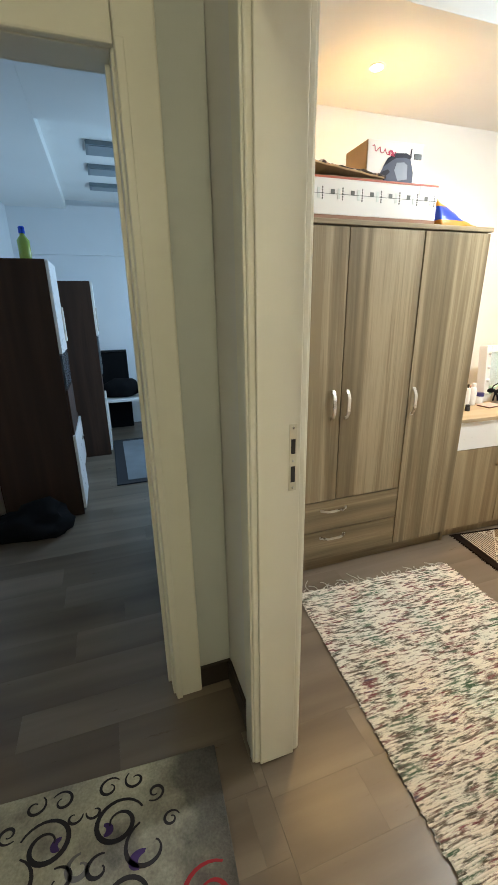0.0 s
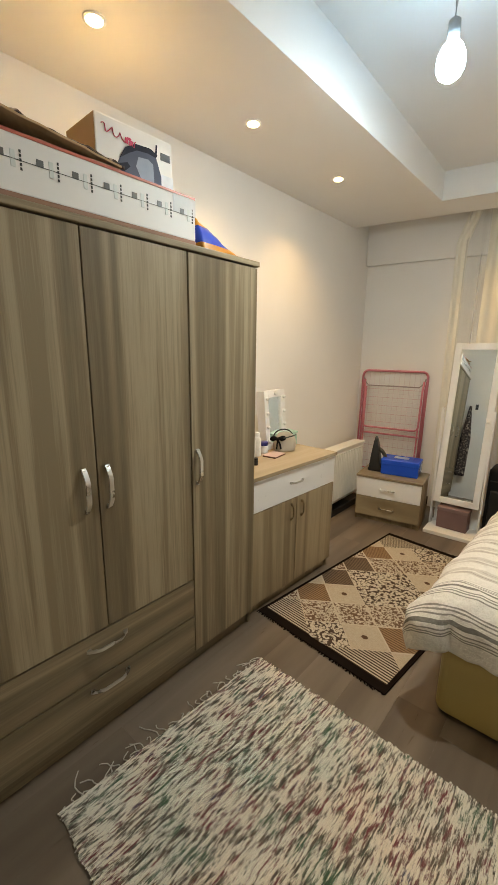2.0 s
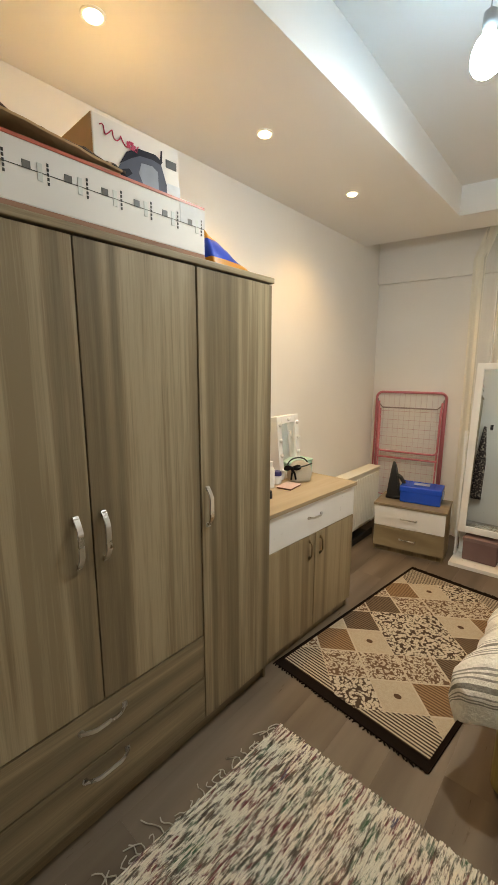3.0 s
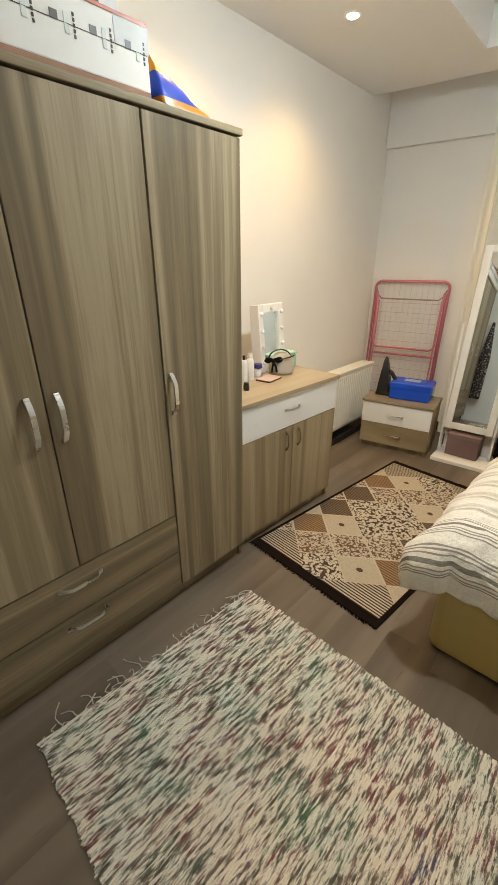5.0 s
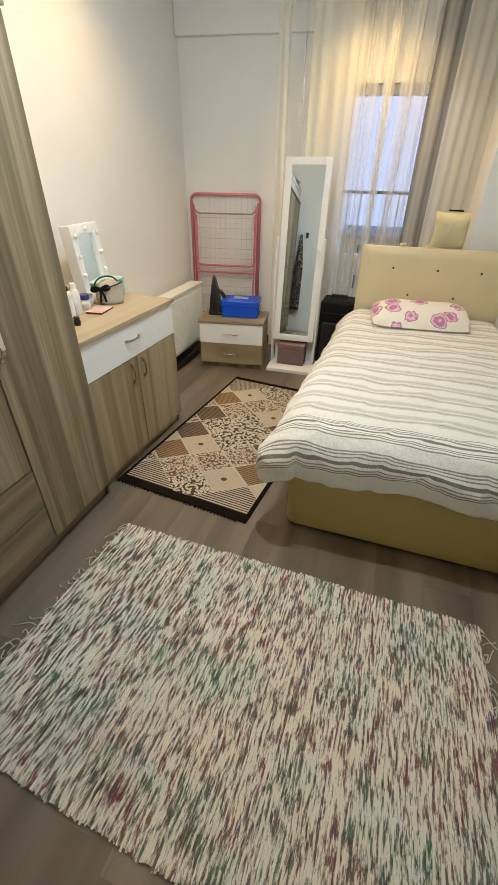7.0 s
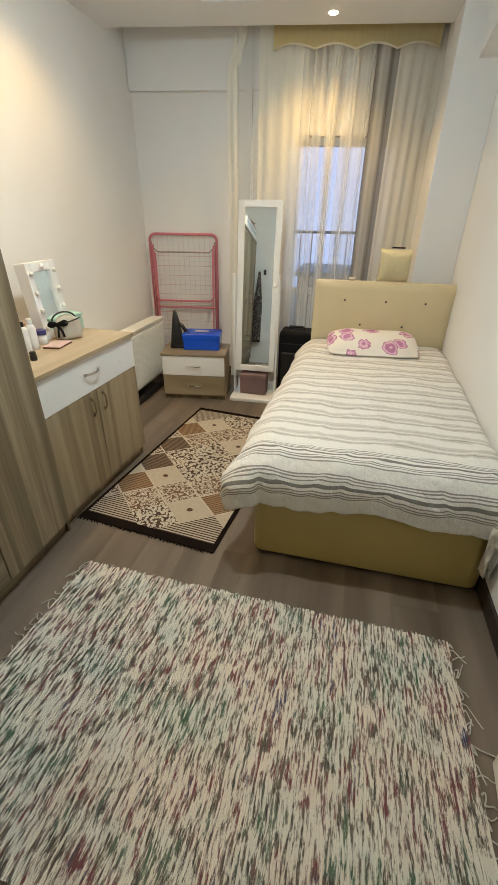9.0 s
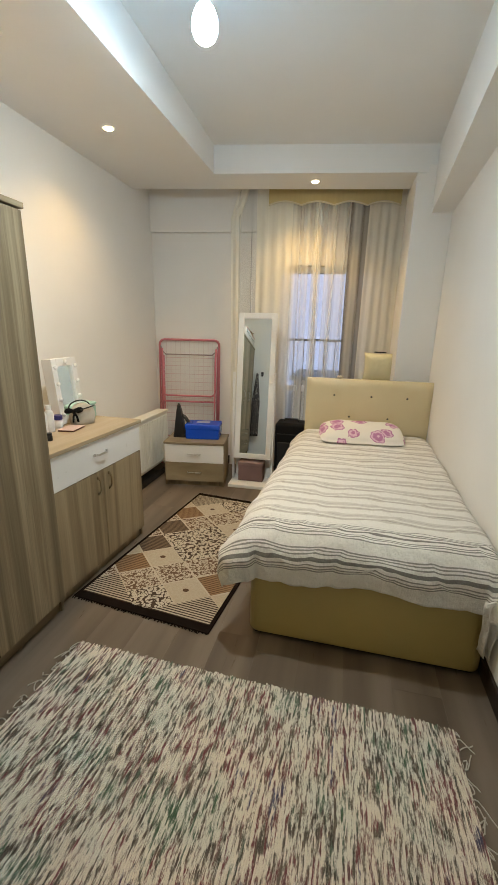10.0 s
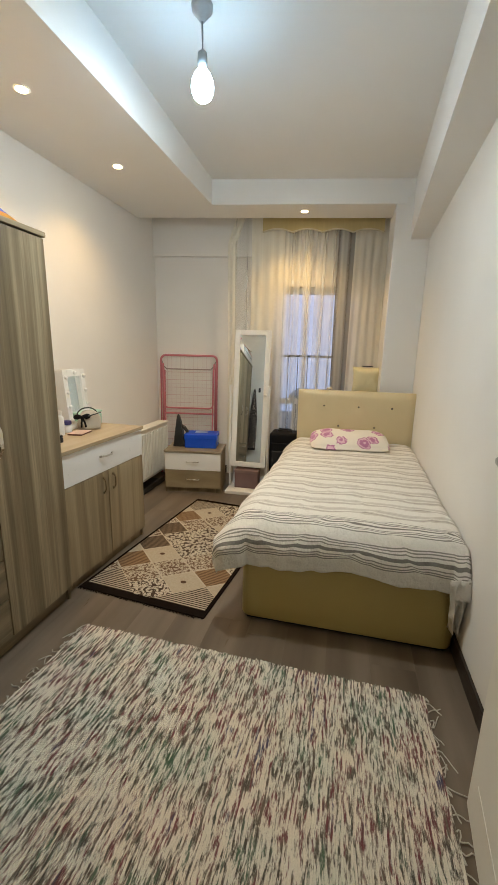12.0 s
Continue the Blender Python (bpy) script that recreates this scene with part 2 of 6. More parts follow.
# window wall: opening y 0.52 .. 1.44, z 0.08 .. 2.0
bm = bmesh.new()
WY0, WY1, WZ0, WZ1 = 0.50, 1.46, 0.08, 1.97
box(bm, XB, XB + 0.2, Y0 - 0.10, WY0, 0, CEIL + 0.1)
box(bm, XB, XB + 0.2, WY1, Y1, 0, CEIL + 0.1)
box(bm, XB, XB + 0.2, WY0, WY1, WZ1, CEIL + 0.1)
box(bm, XB, XB + 0.2, WY0, WY1, 0, WZ0)
structure("wall_window_side", bm, WALL, "off-white painted wall with the balcony window").matrix_world = END
structure("beam_window_side", solid(XB - 0.045, XB, 1.5, Y1, 2.238, CEIL, bevel=0.003), WALL, "shallow plastered beam above the drying rack").matrix_world = END
structure("pillar", solid(4.252, 4.93, Y0, 0.372, 0, SOFFIT + 0.05, bevel=0.004), WALL, "plastered pillar beside the curtain and headboard")
structure("parapet", solid(4.46, 4.70, 0.40, 0.62, 0, 0.96), WALL, "low plastered parapet behind the headboard")
bm = solid(0, 1, 0, 1, 0, 1)
for q in bm.verts:
    far = q.co.x
    x = X0 + (4.262 - X0) * far
    y = Y0 if q.co.y < 0.5 else 0.369 - 0.131 * far
    z = CEIL if q.co.z > 0.5 else 2.587 - 0.344 * far
    q.co = Vector((x, y, z))
structure("beam_bed_side", bm, CEILING, "dropped plaster beam along the bed wall, sinking towards the window")


def slab(corners, z0, z1):
    """A flat body over any four corners of the plan."""
    bm = bmesh.new()
    low, high = ([bm.verts.new((x, y, z)) for x, y in corners] for z in (z0, z1))
    bm.faces.new(low[::-1])
    bm.faces.new(high)
    for k in range(4):
        bm.faces.new((low[k], low[(k + 1) % 4], high[(k + 1) % 4], high[k]))
    return bm


structure("soffit_wardrobe_side", slab([(X0, 1.850), (4.022, 1.850), (3.905, Y1), (X0, Y1)], SOFFIT, CEIL + 0.02), CEILING, "dropped plasterboard soffit above the wardrobe with downlights")
structure("soffit_window_side", slab([(4.276, 0.13), (4.652, 0.13), (4.247, Y1), (3.906, Y1)], SOFFIT + 0.0005, CEIL + 0.02), CEILING, "dropped plasterboard soffit before the curtain")
bm = bmesh.new()
rows = [[bm.verts.new((x, y, z)) for y in (Y0, Y1)] for x, z in ((X0, CEIL), (2.5, CEIL), (4.25, 2.69), (5.15, 2.66), (5.15, CEIL + 0.1), (X0, CEIL + 0.1))]
for k in range(6):
    a, c = rows[k], rows[(k + 1) % 6]
    bm.faces.new((a[0], c[0], c[1], a[1]))
bm.faces.new([r[0] for r in rows])
bm.faces.new([r[1] for r in rows][::-1])
structure("ceiling", bm, CEILING, "white painted plaster ceiling")

# skirting boards
def skirting(name, *dims):
    return structure(name, solid(*dims, bevel=0.003), SKIRT, "dark brown wooden skirting board")


skirting("baseboard_bed_side", X0 + 0.03, 4.25, Y0, Y0 + 0.014, 0.001, 0.085)
skirting("baseboard_wardrobe_side", X0 + 0.02, 4.545, Y1 - 0.014, Y1, 0.001, 0.085)
skirting("baseboard_window_side", XB - 0.014, XB, 1.48, Y1 - 0.016, 0.001, 0.085).matrix_world = END

# bedroom door frame: lining with casings on both sides
frame_ob = thing("door_1", "cream painted door frame with an open door leaf and steel strike plate", "door", kind="structure")
for ya, yb in ((1.160, 1.186), (0.285, 0.312)):
    part("jamb", solid(X0 - T, X0 + 0.001, ya, yb, 0, 2.05, bevel=0.003), CREAM, frame_ob)
part("head_jamb", solid(X0 - T, X0 + 0.001, 0.312, 1.160, 2.036, 2.06, bevel=0.003), CREAM, frame_ob)
for x0, x1 in ((X0 - T - 0.018, X0 - T + 0.004), (X0, X0 + 0.02)):
    for ya, yb in ((1.168, 1.258), (0.215, 0.304)):
        bm = solid(x0, x1, ya, yb, 0, 2.13, bevel=0.005)
        inner = ya if ya > 1 else yb
        s = 1 if ya > 1 else -1
        xa, xb = (x0 - 0.006, x0 + 0.002) if x0 < X0 - 0.05 else (x1 - 0.002, x1 + 0.006)
        box(bm, xa, xb, min(inner + s * 0.006, inner + s * 0.03), max(inner + s * 0.006, inner + s * 0.03), 0, 2.06, 0.003)
        part("casing", bm, CREAM, frame_ob)
    part("casing", solid(x0, x1, 0.305, 1.167, 2.045, 2.13, bevel=0.005), CREAM, frame_ob)
bm = solid(0.672, 0.694, 1.1585, 1.1605, 1.005, 1.19, bevel=0.001)
plate = part("strike_plate", bm, plain("worn_steel_plate", (0.72, 0.68, 0.56), 0.45, 0.6), frame_ob, "worn steel strike plate with two slots")
for za, zb in ((1.03, 1.075), (1.11, 1.15)):
    part("slot", solid(0.677, 0.689, 1.1575, 1.1595, za, zb), BLACK, plate)
for z in (1.015, 1.09, 1.18):
    bm = lathe(bmesh.new(), [(0.0035, 0), (0.0035, 0.002), (0.001, 0.003)], 8)
    bmesh.ops.rotate(bm, matrix=Euler((radians(90), 0, 0)).to_matrix(), verts=bm.verts, cent=(0, 0, 0))
    bmesh.ops.translate(bm, vec=(0.683, 1.1585, z), verts=bm.verts)
    part("screw", bm, CHROME, plate)

# the open leaf: from the hinge (0.72, 0.318) to the free edge (1.58, 0.222)
leaf_m = pose(0.72, 0.318, 0, 0, 0, math.degrees(math.atan2(-0.096, 0.86)))
leaf = thing("door_leaf", "cream white open door leaf with faint grooves and steel lever", "door", leaf_m)
LW = 0.872
bm = solid(0, LW, -0.04, 0, 0.008, 2.03, bevel=0.003)
part("panel", bm, LEAF, leaf)
groove = plain("leaf_groove", (0.82, 0.80, 0.74), 0.4)
for x0, x1, z0, z1 in ((0.56, 0.80, 0.690, 0.694), (0.56, 0.80, 0.16, 0.164)):
    part("groove", solid(x0, x1, -0.002, 0.0014, z0, z1, bevel=0.0006), groove, leaf)


def disc_y(r, y0, y1, x, z, n=24):
    bm = lathe(bmesh.new(), [(r * 0.9, 0), (r, 0.002), (r, y1 - y0 - 0.002), (r * 0.86, y1 - y0)], n)
    bmesh.ops.rotate(bm, matrix=Euler((radians(-90), 0, 0)).to_matrix(), verts=bm.verts, cent=(0, 0, 0))
    bmesh.ops.translate(bm, vec=(x, y0, z), verts=bm.verts)
    return bm


HX = 0.834
STEEL = plain("dark_brushed_steel", (0.40, 0.385, 0.36), 0.34, 1.0)
lever = part("lever_handle", disc_y(0.027, 0, 0.015, HX, 1.10), STEEL, leaf, "brushed steel lever handle on a round rose", True)
pts = [(HX, 0.012, 1.10), (HX, 0.058, 1.10)] + [(HX - 0.016 * (1 - math.cos(a)), 0.058 + 0.016 * math.sin(a), 1.10) for a in (0.4, 0.8, 1.2, 1.57)] + [(HX - 0.132, 0.074, 1.10)]
part("lever", tube(bmesh.new(), pts, 0.0115, 16), STEEL, lever, "", True)
rose = part("key_rose", disc_y(0.027, 0, 0.015, HX, 0.99), STEEL, leaf, "round steel key rose", True)
part("keyhole", solid(HX - 0.003, HX + 0.003, 0.0142, 0.0158, 0.978, 1.0), BLACK, rose)
part("latch_plate", solid(LW - 0.001, LW + 0.0015, -0.03, -0.01, 0.96, 1.17), CHROME, leaf)
for z in (0.25, 1.0, 1.8):
    part("hinge", tube(bmesh.new(), [(-0.008, 0.004, z - 0.05), (-0.008, 0.004, z + 0.05)], 0.007, 10), CHROME, leaf, "", True)

# hall: closed round the camera
HX0, HY0, HY1 = -1.5, -1.4, 1.53
# invented fixture above the hall fill light, never in view
hl = thing("hall_fill_fixture", "added round white fixture for the hall fill light, out of view", "lamp", pose(0.40, -0.95, 2.6))
part("canopy", lathe(bmesh.new(), [(0.07, 0), (0.07, -0.03), (0.02, -0.04), (0.012, -0.14), (0.02, -0.15)], 24), WHITE, hl, "", True)
part("shade_ring", lathe(bmesh.new(), [(0.02, -0.15), (0.13, -0.16), (0.13, -0.165), (0.02, -0.165)], 24), WHITE, hl)
structure("wall_hall_bed_end", solid(HX0 - 0.1, X0 - T + 0.006, HY0 - 0.1, HY0, 0, 2.7), HALL_WALL, "plain hall wall, its dimness put into the grey")
structure("wall_hall_rear", solid(HX0 - 0.1, HX0, HY0, HY1 + 0.10, 0, 2.7), HALL_WALL, "plain hall wall, its dimness put into the grey")
structure("ceiling_hall", solid(HX0, X0 - T + 0.006, HY0, HY1 + 0.10, 2.6, 2.7), CEILING, "plain hall ceiling")
bm = bmesh.new()
OX0, OX1 = -0.50, 0.365
box(bm, HX0, OX0, HY1, HY1 + 0.10, 0, 2.6)
box(bm, OX1, X0 - T + 0.004, HY1, HY1 + 0.10, 0, 2.6)
box(bm, OX0, OX1, HY1, HY1 + 0.10, 2.090, 2.6)
structure("wall_hall_far_room", bm, HALL_WALL, "hall wall toned grey for dimness, with the doorway to the dark room")
skirting("baseboard_hall_corner", 0.462, X0 - T + 0.004, HY1 - 0.014, HY1, 0.001, 0.1)
skirting("baseboard_hall_door", X0 - T - 0.008, X0 - T + 0.006, 1.262, HY1 - 0.015, 0.001, 0.1)
f2 = thing("door_2", "cream painted frame of an open doorway to the dark room", "door", kind="structure")
for xa, xb in ((0.350, 0.372), (-0.507, -0.485)):
    part("jamb", solid(xa, xb, HY1 - 0.004, HY1 + 0.104, 0, 2.075, bevel=0.003), CREAM, f2)
part("head_jamb", solid(-0.484, 0.349, HY1 - 0.004, HY1 + 0.104, 2.067, 2.091, bevel=0.003), CREAM, f2)
for y0, y1 in ((HY1 - 0.026, HY1 - 0.002), (HY1 + 0.102, HY1 + 0.122)):
    for xa, xb in ((0.358, 0.461), (-0.60, -0.493)):
        bm = solid(xa, xb, y0, y1, 0, 2.175, bevel=0.006)
        if y0 < HY1:
            xi = xa if xa > 0 else xb - 0.026
            box(bm, xi + 0.002, xi + 0.024, y0 - 0.007, y0 + 0.002, 0, 2.085, 0.003)
        part("casing", bm, CREAM, f2)
    part("casing", solid(-0.492, 0.357, y0, y1, 2.069, 2.175, bevel=0.006), CREAM, f2)
part("door_stop", solid(0.338, 0.351, HY1 + 0.06, HY1 + 0.075, 0, 2.067, bevel=0.002), CREAM, f2)

# ---- the dark room beyond the hall ----
FY0, FY1, FX0, FX1 = HY1 + 0.10, 5.9, -0.62, 1.5
BLUEWALL = painted("far_room_paint", (0.74, 0.76, 0.78), 0.65, 0.02)
structure("wall_far_room_rear", solid(FX0 - 0.1, FX1 + 0.1, FY1, FY1 + 0.1, 0, 2.8), BLUEWALL, "pale painted wall at the end of the dark room")
structure("wall_far_room_cabinet_side", solid(FX0 - 0.1, FX0, FY0, FY1, 0, 2.8), BLUEWALL, "pale painted wall behind the dark cabinets")
structure("wall_far_room_near", solid(X0 - T, FX1, Y1 + 0.1, Y1 + 0.2, 0, 2.8), BLUEWALL, "pale painted partition wall")
structure("wall_far_room_side", solid(X0 - T, X0 - 0.02, HY1 + 0.10, Y1 + 0.1, 0, 2.8), BLUEWALL, "pale painted partition wall")
bm = bmesh.new()
box(bm, FX1, FX1 + 0.1, Y1 + 0.2, 3.3, 0, 2.8)
box(bm, FX1, FX1 + 0.1, 5.3, FY1, 0, 2.8)
box(bm, FX1, FX1 + 0.1, 3.3, 5.3, 0, 0.75)
box(bm, FX1, FX1 + 0.1, 3.3, 5.3, 2.25, 2.8)
structure("wall_far_room_window", bm, BLUEWALL, "pale painted wall with a window")
structure("beam_far_room", solid(FX0, FX1, FY1 - 0.05, FY1, 2.10, 2.62), BLUEWALL, "shallow beam across the end wall")
structure("ceiling_far_room", box(solid(FX0, X0 - T, FY0, Y1 + 0.2, 2.68, 2.8), FX0, FX1, Y1 + 0.2, FY1, 2.68, 2.8), CEILING, "white ceiling of the dark room")
bm = bmesh.new()
box(bm, FX0, 0.0, FY0, FY1, 2.58, 2.68, 0.003)
box(bm, 0.0, X0 - T, FY0, Y1 + 0.2, 2.58, 2.68)
box(bm, 0.0, FX1, Y1 + 0.2, 3.45, 2.58, 2.68)
structure("soffit_far_room", bm, CEILING, "dropped plasterboard border of the dark room ceiling")
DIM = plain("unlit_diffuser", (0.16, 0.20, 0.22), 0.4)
for k, (ya, yb) in enumerate(((4.0, 4.25), (4.55, 4.78), (5.12, 5.30))):
    lp = thing("ceiling_light", "long unlit grey ceiling light panel", "ceiling light", pose(0.85, (ya + yb) / 2, 2.68), group="unlit panels in the dark room")
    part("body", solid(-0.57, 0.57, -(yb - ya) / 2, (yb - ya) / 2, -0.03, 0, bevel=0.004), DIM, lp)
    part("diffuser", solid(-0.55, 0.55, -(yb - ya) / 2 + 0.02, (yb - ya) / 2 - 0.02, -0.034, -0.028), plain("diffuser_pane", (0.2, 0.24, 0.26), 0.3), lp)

c1 = thing("tall_cabinet", "tall dark brown cabinet with a white upper door", "cabinet", pose(FX0 + 0.05, 3.28, 0))
part("body", solid(0.005, 0.52, 0, 0.42, 0, 1.785, bevel=0.003), TORTOISE, c1)
up = part("upper_door", solid(0.521, 0.54, 0.004, 0.416, 1.20, 1.78, bevel=0.002), WHITE, c1, "white upper door")
part("handle", solid(0.541, 0.556, 0.36, 0.375, 1.26, 1.5, bevel=0.003), CHROME, up)
part("glass_door", solid(0.521, 0.536, 0.004, 0.416, 0.96, 1.19, bevel=0.002), plain("smoked_panel", (0.05, 0.06, 0.07), 0.2), c1)
part("lower_door", solid(0.521, 0.54, 0.004, 0.416, 0.05, 0.62, bevel=0.002), WHITE, c1, "white lower door")
part("middle_door", solid(0.521, 0.536, 0.004, 0.416, 0.63, 0.95, bevel=0.002), TORTOISE, c1)
c2 = thing("tall_cabinet", "tall dark brown cabinet with white and smoked doors", "cabinet", pose(FX0 + 0.13, 4.62, 0))
part("body", solid(0.005, 0.66, 0, 0.42, 0, 1.74, bevel=0.003), TORTOISE, c2)
up = part("upper_door", solid(0.661, 0.68, 0.004, 0.416, 1.24, 1.735, bevel=0.002), WHITE, c2, "white upper door")
part("handle", solid(0.681, 0.695, 0.05, 0.065, 1.28, 1.5, bevel=0.003), CHROME, up)
part("glass_door", solid(0.661, 0.676, 0.004, 0.416, 0.86, 1.23, bevel=0.002), plain("smoked_panel_grey", (0.12, 0.14, 0.15), 0.2), c2)
part("lower_door", solid(0.661, 0.68, 0.004, 0.416, 0.05, 0.62, bevel=0.002), WHITE, c2, "white lower door")
lo = thing("low_unit", "low white media unit between the dark cabinets", "cabinet", pose(FX0, 3.71, 0))
part("body", solid(0.005, 0.52, 0, 0.90, 0, 0.50, bevel=0.004), TORTOISE, lo)
for k in range(2):
    d = part("drawer", solid(0.521, 0.54, 0.006 + 0.446 * k, 0.446 + 0.446 * k, 0.04, 0.46, bevel=0.002), WHITE, lo)
    part("handle", solid(0.541, 0.556, 0.16 + 0.446 * k, 0.30 + 0.446 * k, 0.29, 0.302, bevel=0.002), CHROME, d)
bt = thing("cleaning_bottle", "clear bottle with green liquid and blue cap", "bottle", pose(-0.16, 3.36, 1.785))
part("bottle_body", lathe(bmesh.new(), [(0.032, 0), (0.036, 0.01), (0.036, 0.11), (0.014, 0.14), (0.014, 0.15)], 16), plain("green_liquid", (0.35, 0.50, 0.10), 0.2), bt, "", True)
part("cap", lathe(bmesh.new(), [(0.018, 0.15), (0.018, 0.185), (0.012, 0.19)], 12), BLUE, bt, "blue cap")

tb = thing("stool_table", "small white table holding black bags", "table", pose(0.14, 5.24, 0))
part("top", solid(0, 0.62, 0, 0.45, 0.43, 0.46, bevel=0.006), WHITE, tb)
for lx in (0.01, 0.57):
    for ly in (0.01, 0.40):
        part("leg", solid(lx, lx + 0.04, ly, ly + 0.04, 0, 0.429, bevel=0.004), WHITE, tb)
CLOTH_BLACK = plain("black_cloth", (0.007, 0.007, 0.008), 0.9, 0.0, 0.1)


def blob(bm, c, r, seed=0, bumps=0.18, squash=1.0, sub=3):
    v = bmesh.ops.create_icosphere(bm, subdivisions=sub, radius=1)["verts"]
    for q in v:
        n = noise.noise(q.co * 1.7 + Vector((seed, seed * 2.1, 0)))
        n2 = noise.noise(q.co * 4.3 + Vector((seed * 3, 0, seed)))
        k = 1 + bumps * n + bumps * 0.4 * n2
        z = q.co.z * k
        q.co = Vector((c[0] + r[0] * q.co.x * k, c[1] + r[1] * q.co.y * k, c[2] + r[2] * max(z, -squash)))
    return bm


single("black_bag", blob(bmesh.new(), (0.36, 5.46, 0.56), (0.24, 0.16, 0.12), 3, 0.25, 0.85), CLOTH_BLACK, "slumped black cloth bag on the white table", "bag", smooth=True)
bk = thing("screen", "upright black flat screen behind the white table", "screen", pose(0.12, 5.66, 0.0))
part("board", solid(0, 0.36, 0.04, 0.09, 0.0, 0.98, bevel=0.01), CLOTH_BLACK, bk)
part("rim", solid(0.0, 0.36, 0.03, 0.10, 0.98, 1.0, bevel=0.004), BLACK, bk)
bagm = thing("paper_bag", "white printed paper bag on the table", "bag", pose(0.66, 5.36, 0.46, 0, 12, 0))
part("sack", solid(-0.08, 0.06, -0.06, 0.06, 0, 0.2, bevel=0.015), WHITE, bagm)
part("print", solid(-0.05, 0.03, -0.063, -0.059, 0.06, 0.1), plain("grey_print", (0.2, 0.2, 0.2)), bagm)
single("black_sack", blob(bmesh.new(), (-0.37, 3.09, 0.085), (0.25, 0.17, 0.13), 9, 0.5, 0.6), CLOTH_BLACK, "heap of black cloth on the dark room floor", "bag", smooth=True)
rg = thing("grey_rug", "grey woven rug with a black border", "rug", pose(0.2, 3.73, 0.0))
part("border", solid(0, 1.0, 0, 1.36, 0.001, 0.010, bevel=0.003), plain("black_wool", (0.02, 0.02, 0.025), 0.95), rg)
GREYWEAVE = painted("grey_weave", (0.17, 0.19, 0.21), 0.95, 0.25, 25, 0.6)
part("field", solid(0.1, 0.9, 0.08, 1.28, 0.009, 0.013, bevel=0.001), GREYWEAVE, rg)

# ---- hall rug ----
hr = thing("hall_rug", "cream and grey hall rug with dark scroll ornament", "rug", pose(-0.25, 0.62, 0.0, 0, 0, -4))
m, t, b = material("hall_rug_wool", 0.95, spec=0.1)
v = coords(t)
c = ramp(t, noise_fac(t, v, 3.4, 4), [(0.33, (0.16, 0.15, 0.15)), (0.44, (0.42, 0.40, 0.34)), (0.58, (0.60, 0.58, 0.48)), (0.7, (0.46, 0.44, 0.42))])
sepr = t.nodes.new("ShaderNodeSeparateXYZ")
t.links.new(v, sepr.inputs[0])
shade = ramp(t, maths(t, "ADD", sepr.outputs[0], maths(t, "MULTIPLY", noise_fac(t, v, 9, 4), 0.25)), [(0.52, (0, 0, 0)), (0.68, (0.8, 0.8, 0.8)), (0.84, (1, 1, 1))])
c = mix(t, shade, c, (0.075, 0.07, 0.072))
c = mix(t, 0.45, c, ramp(t, noise_fac(t, v, 120, 3), [(0.3, (0.35, 0.34, 0.32)), (0.7, (0.95, 0.93, 0.88))]), "MULTIPLY")
t.links.new(c, b.inputs["Base Color"])
bump(t, b, noise_fac(t, v, 220, 2), 0.6, 0.003)
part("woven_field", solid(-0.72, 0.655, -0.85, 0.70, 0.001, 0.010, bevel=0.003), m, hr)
INK, PURPLE, RED = (plain(n, c, 0.95) for n, c in (("ink_wool", (0.025, 0.022, 0.028)), ("purple_wool", (0.06, 0.03, 0.14)), ("red_wool", (0.35, 0.02, 0.03))))


GREYWOOL = plain("grey_wool", (0.16, 0.15, 0.16), 0.95)


def scroll(cx, cy, r0, turns, start, hand, width, mat, name="scroll"):
    """A flat woven spiral band."""
    bm, prev, n = bmesh.new(), None, int(26 * turns)
    for i in range(n + 1):
        s = i / n
        a = start + hand * s * turns * 2 * math.pi
        r = r0 * (1 - 0.72 * s)
        w = width * (0.55 + 0.9 * math.sin(math.pi * min(1, s * 1.15)))
        pair = [bm.verts.new((cx + (r + k * w) * math.cos(a), cy + (r + k * w) * math.sin(a) * 0.85, 0.0102)) for k in (-0.5, 0.5)]
        if prev:
            bm.faces.new((prev[0], pair[0], pair[1], prev[1]))
        prev = pair
    ex = bmesh.ops.extrude_face_region(bm, geom=bm.faces[:])
    bmesh.ops.translate(bm, vec=(0, 0, 0.0012), verts=[g for g in ex["geom"] if isinstance(g, bmesh.types.BMVert)])
    part(name, bm, mat, hr)


# mirrored pairs: offset from the middle line, along, radius, turns, start, width
ORNAMENT = [(0.100, 0.550, 0.078, 1.45, 0.4, 0.0105), (0.190, 0.470, 0.080, 0.80, 1.9, 0.0095), (0.070, 0.655, 0.036, 1.1, 0.6, 0.0065),
            (0.150, 0.660, 0.034, 1.0, 2.2, 0.0065), (0.212, 0.605, 0.030, 1.2, 4.0, 0.0065), (0.052, 0.455, 0.040, 0.9, 1.2, 0.0085),
            (0.255, 0.520, 0.026, 1.2, 0.3, 0.0060), (0.030, 0.600, 0.026, 0.8, 3.0, 0.0060), (0.120, 0.370, 0.070, 1.2, 5.2, 0.0095)]
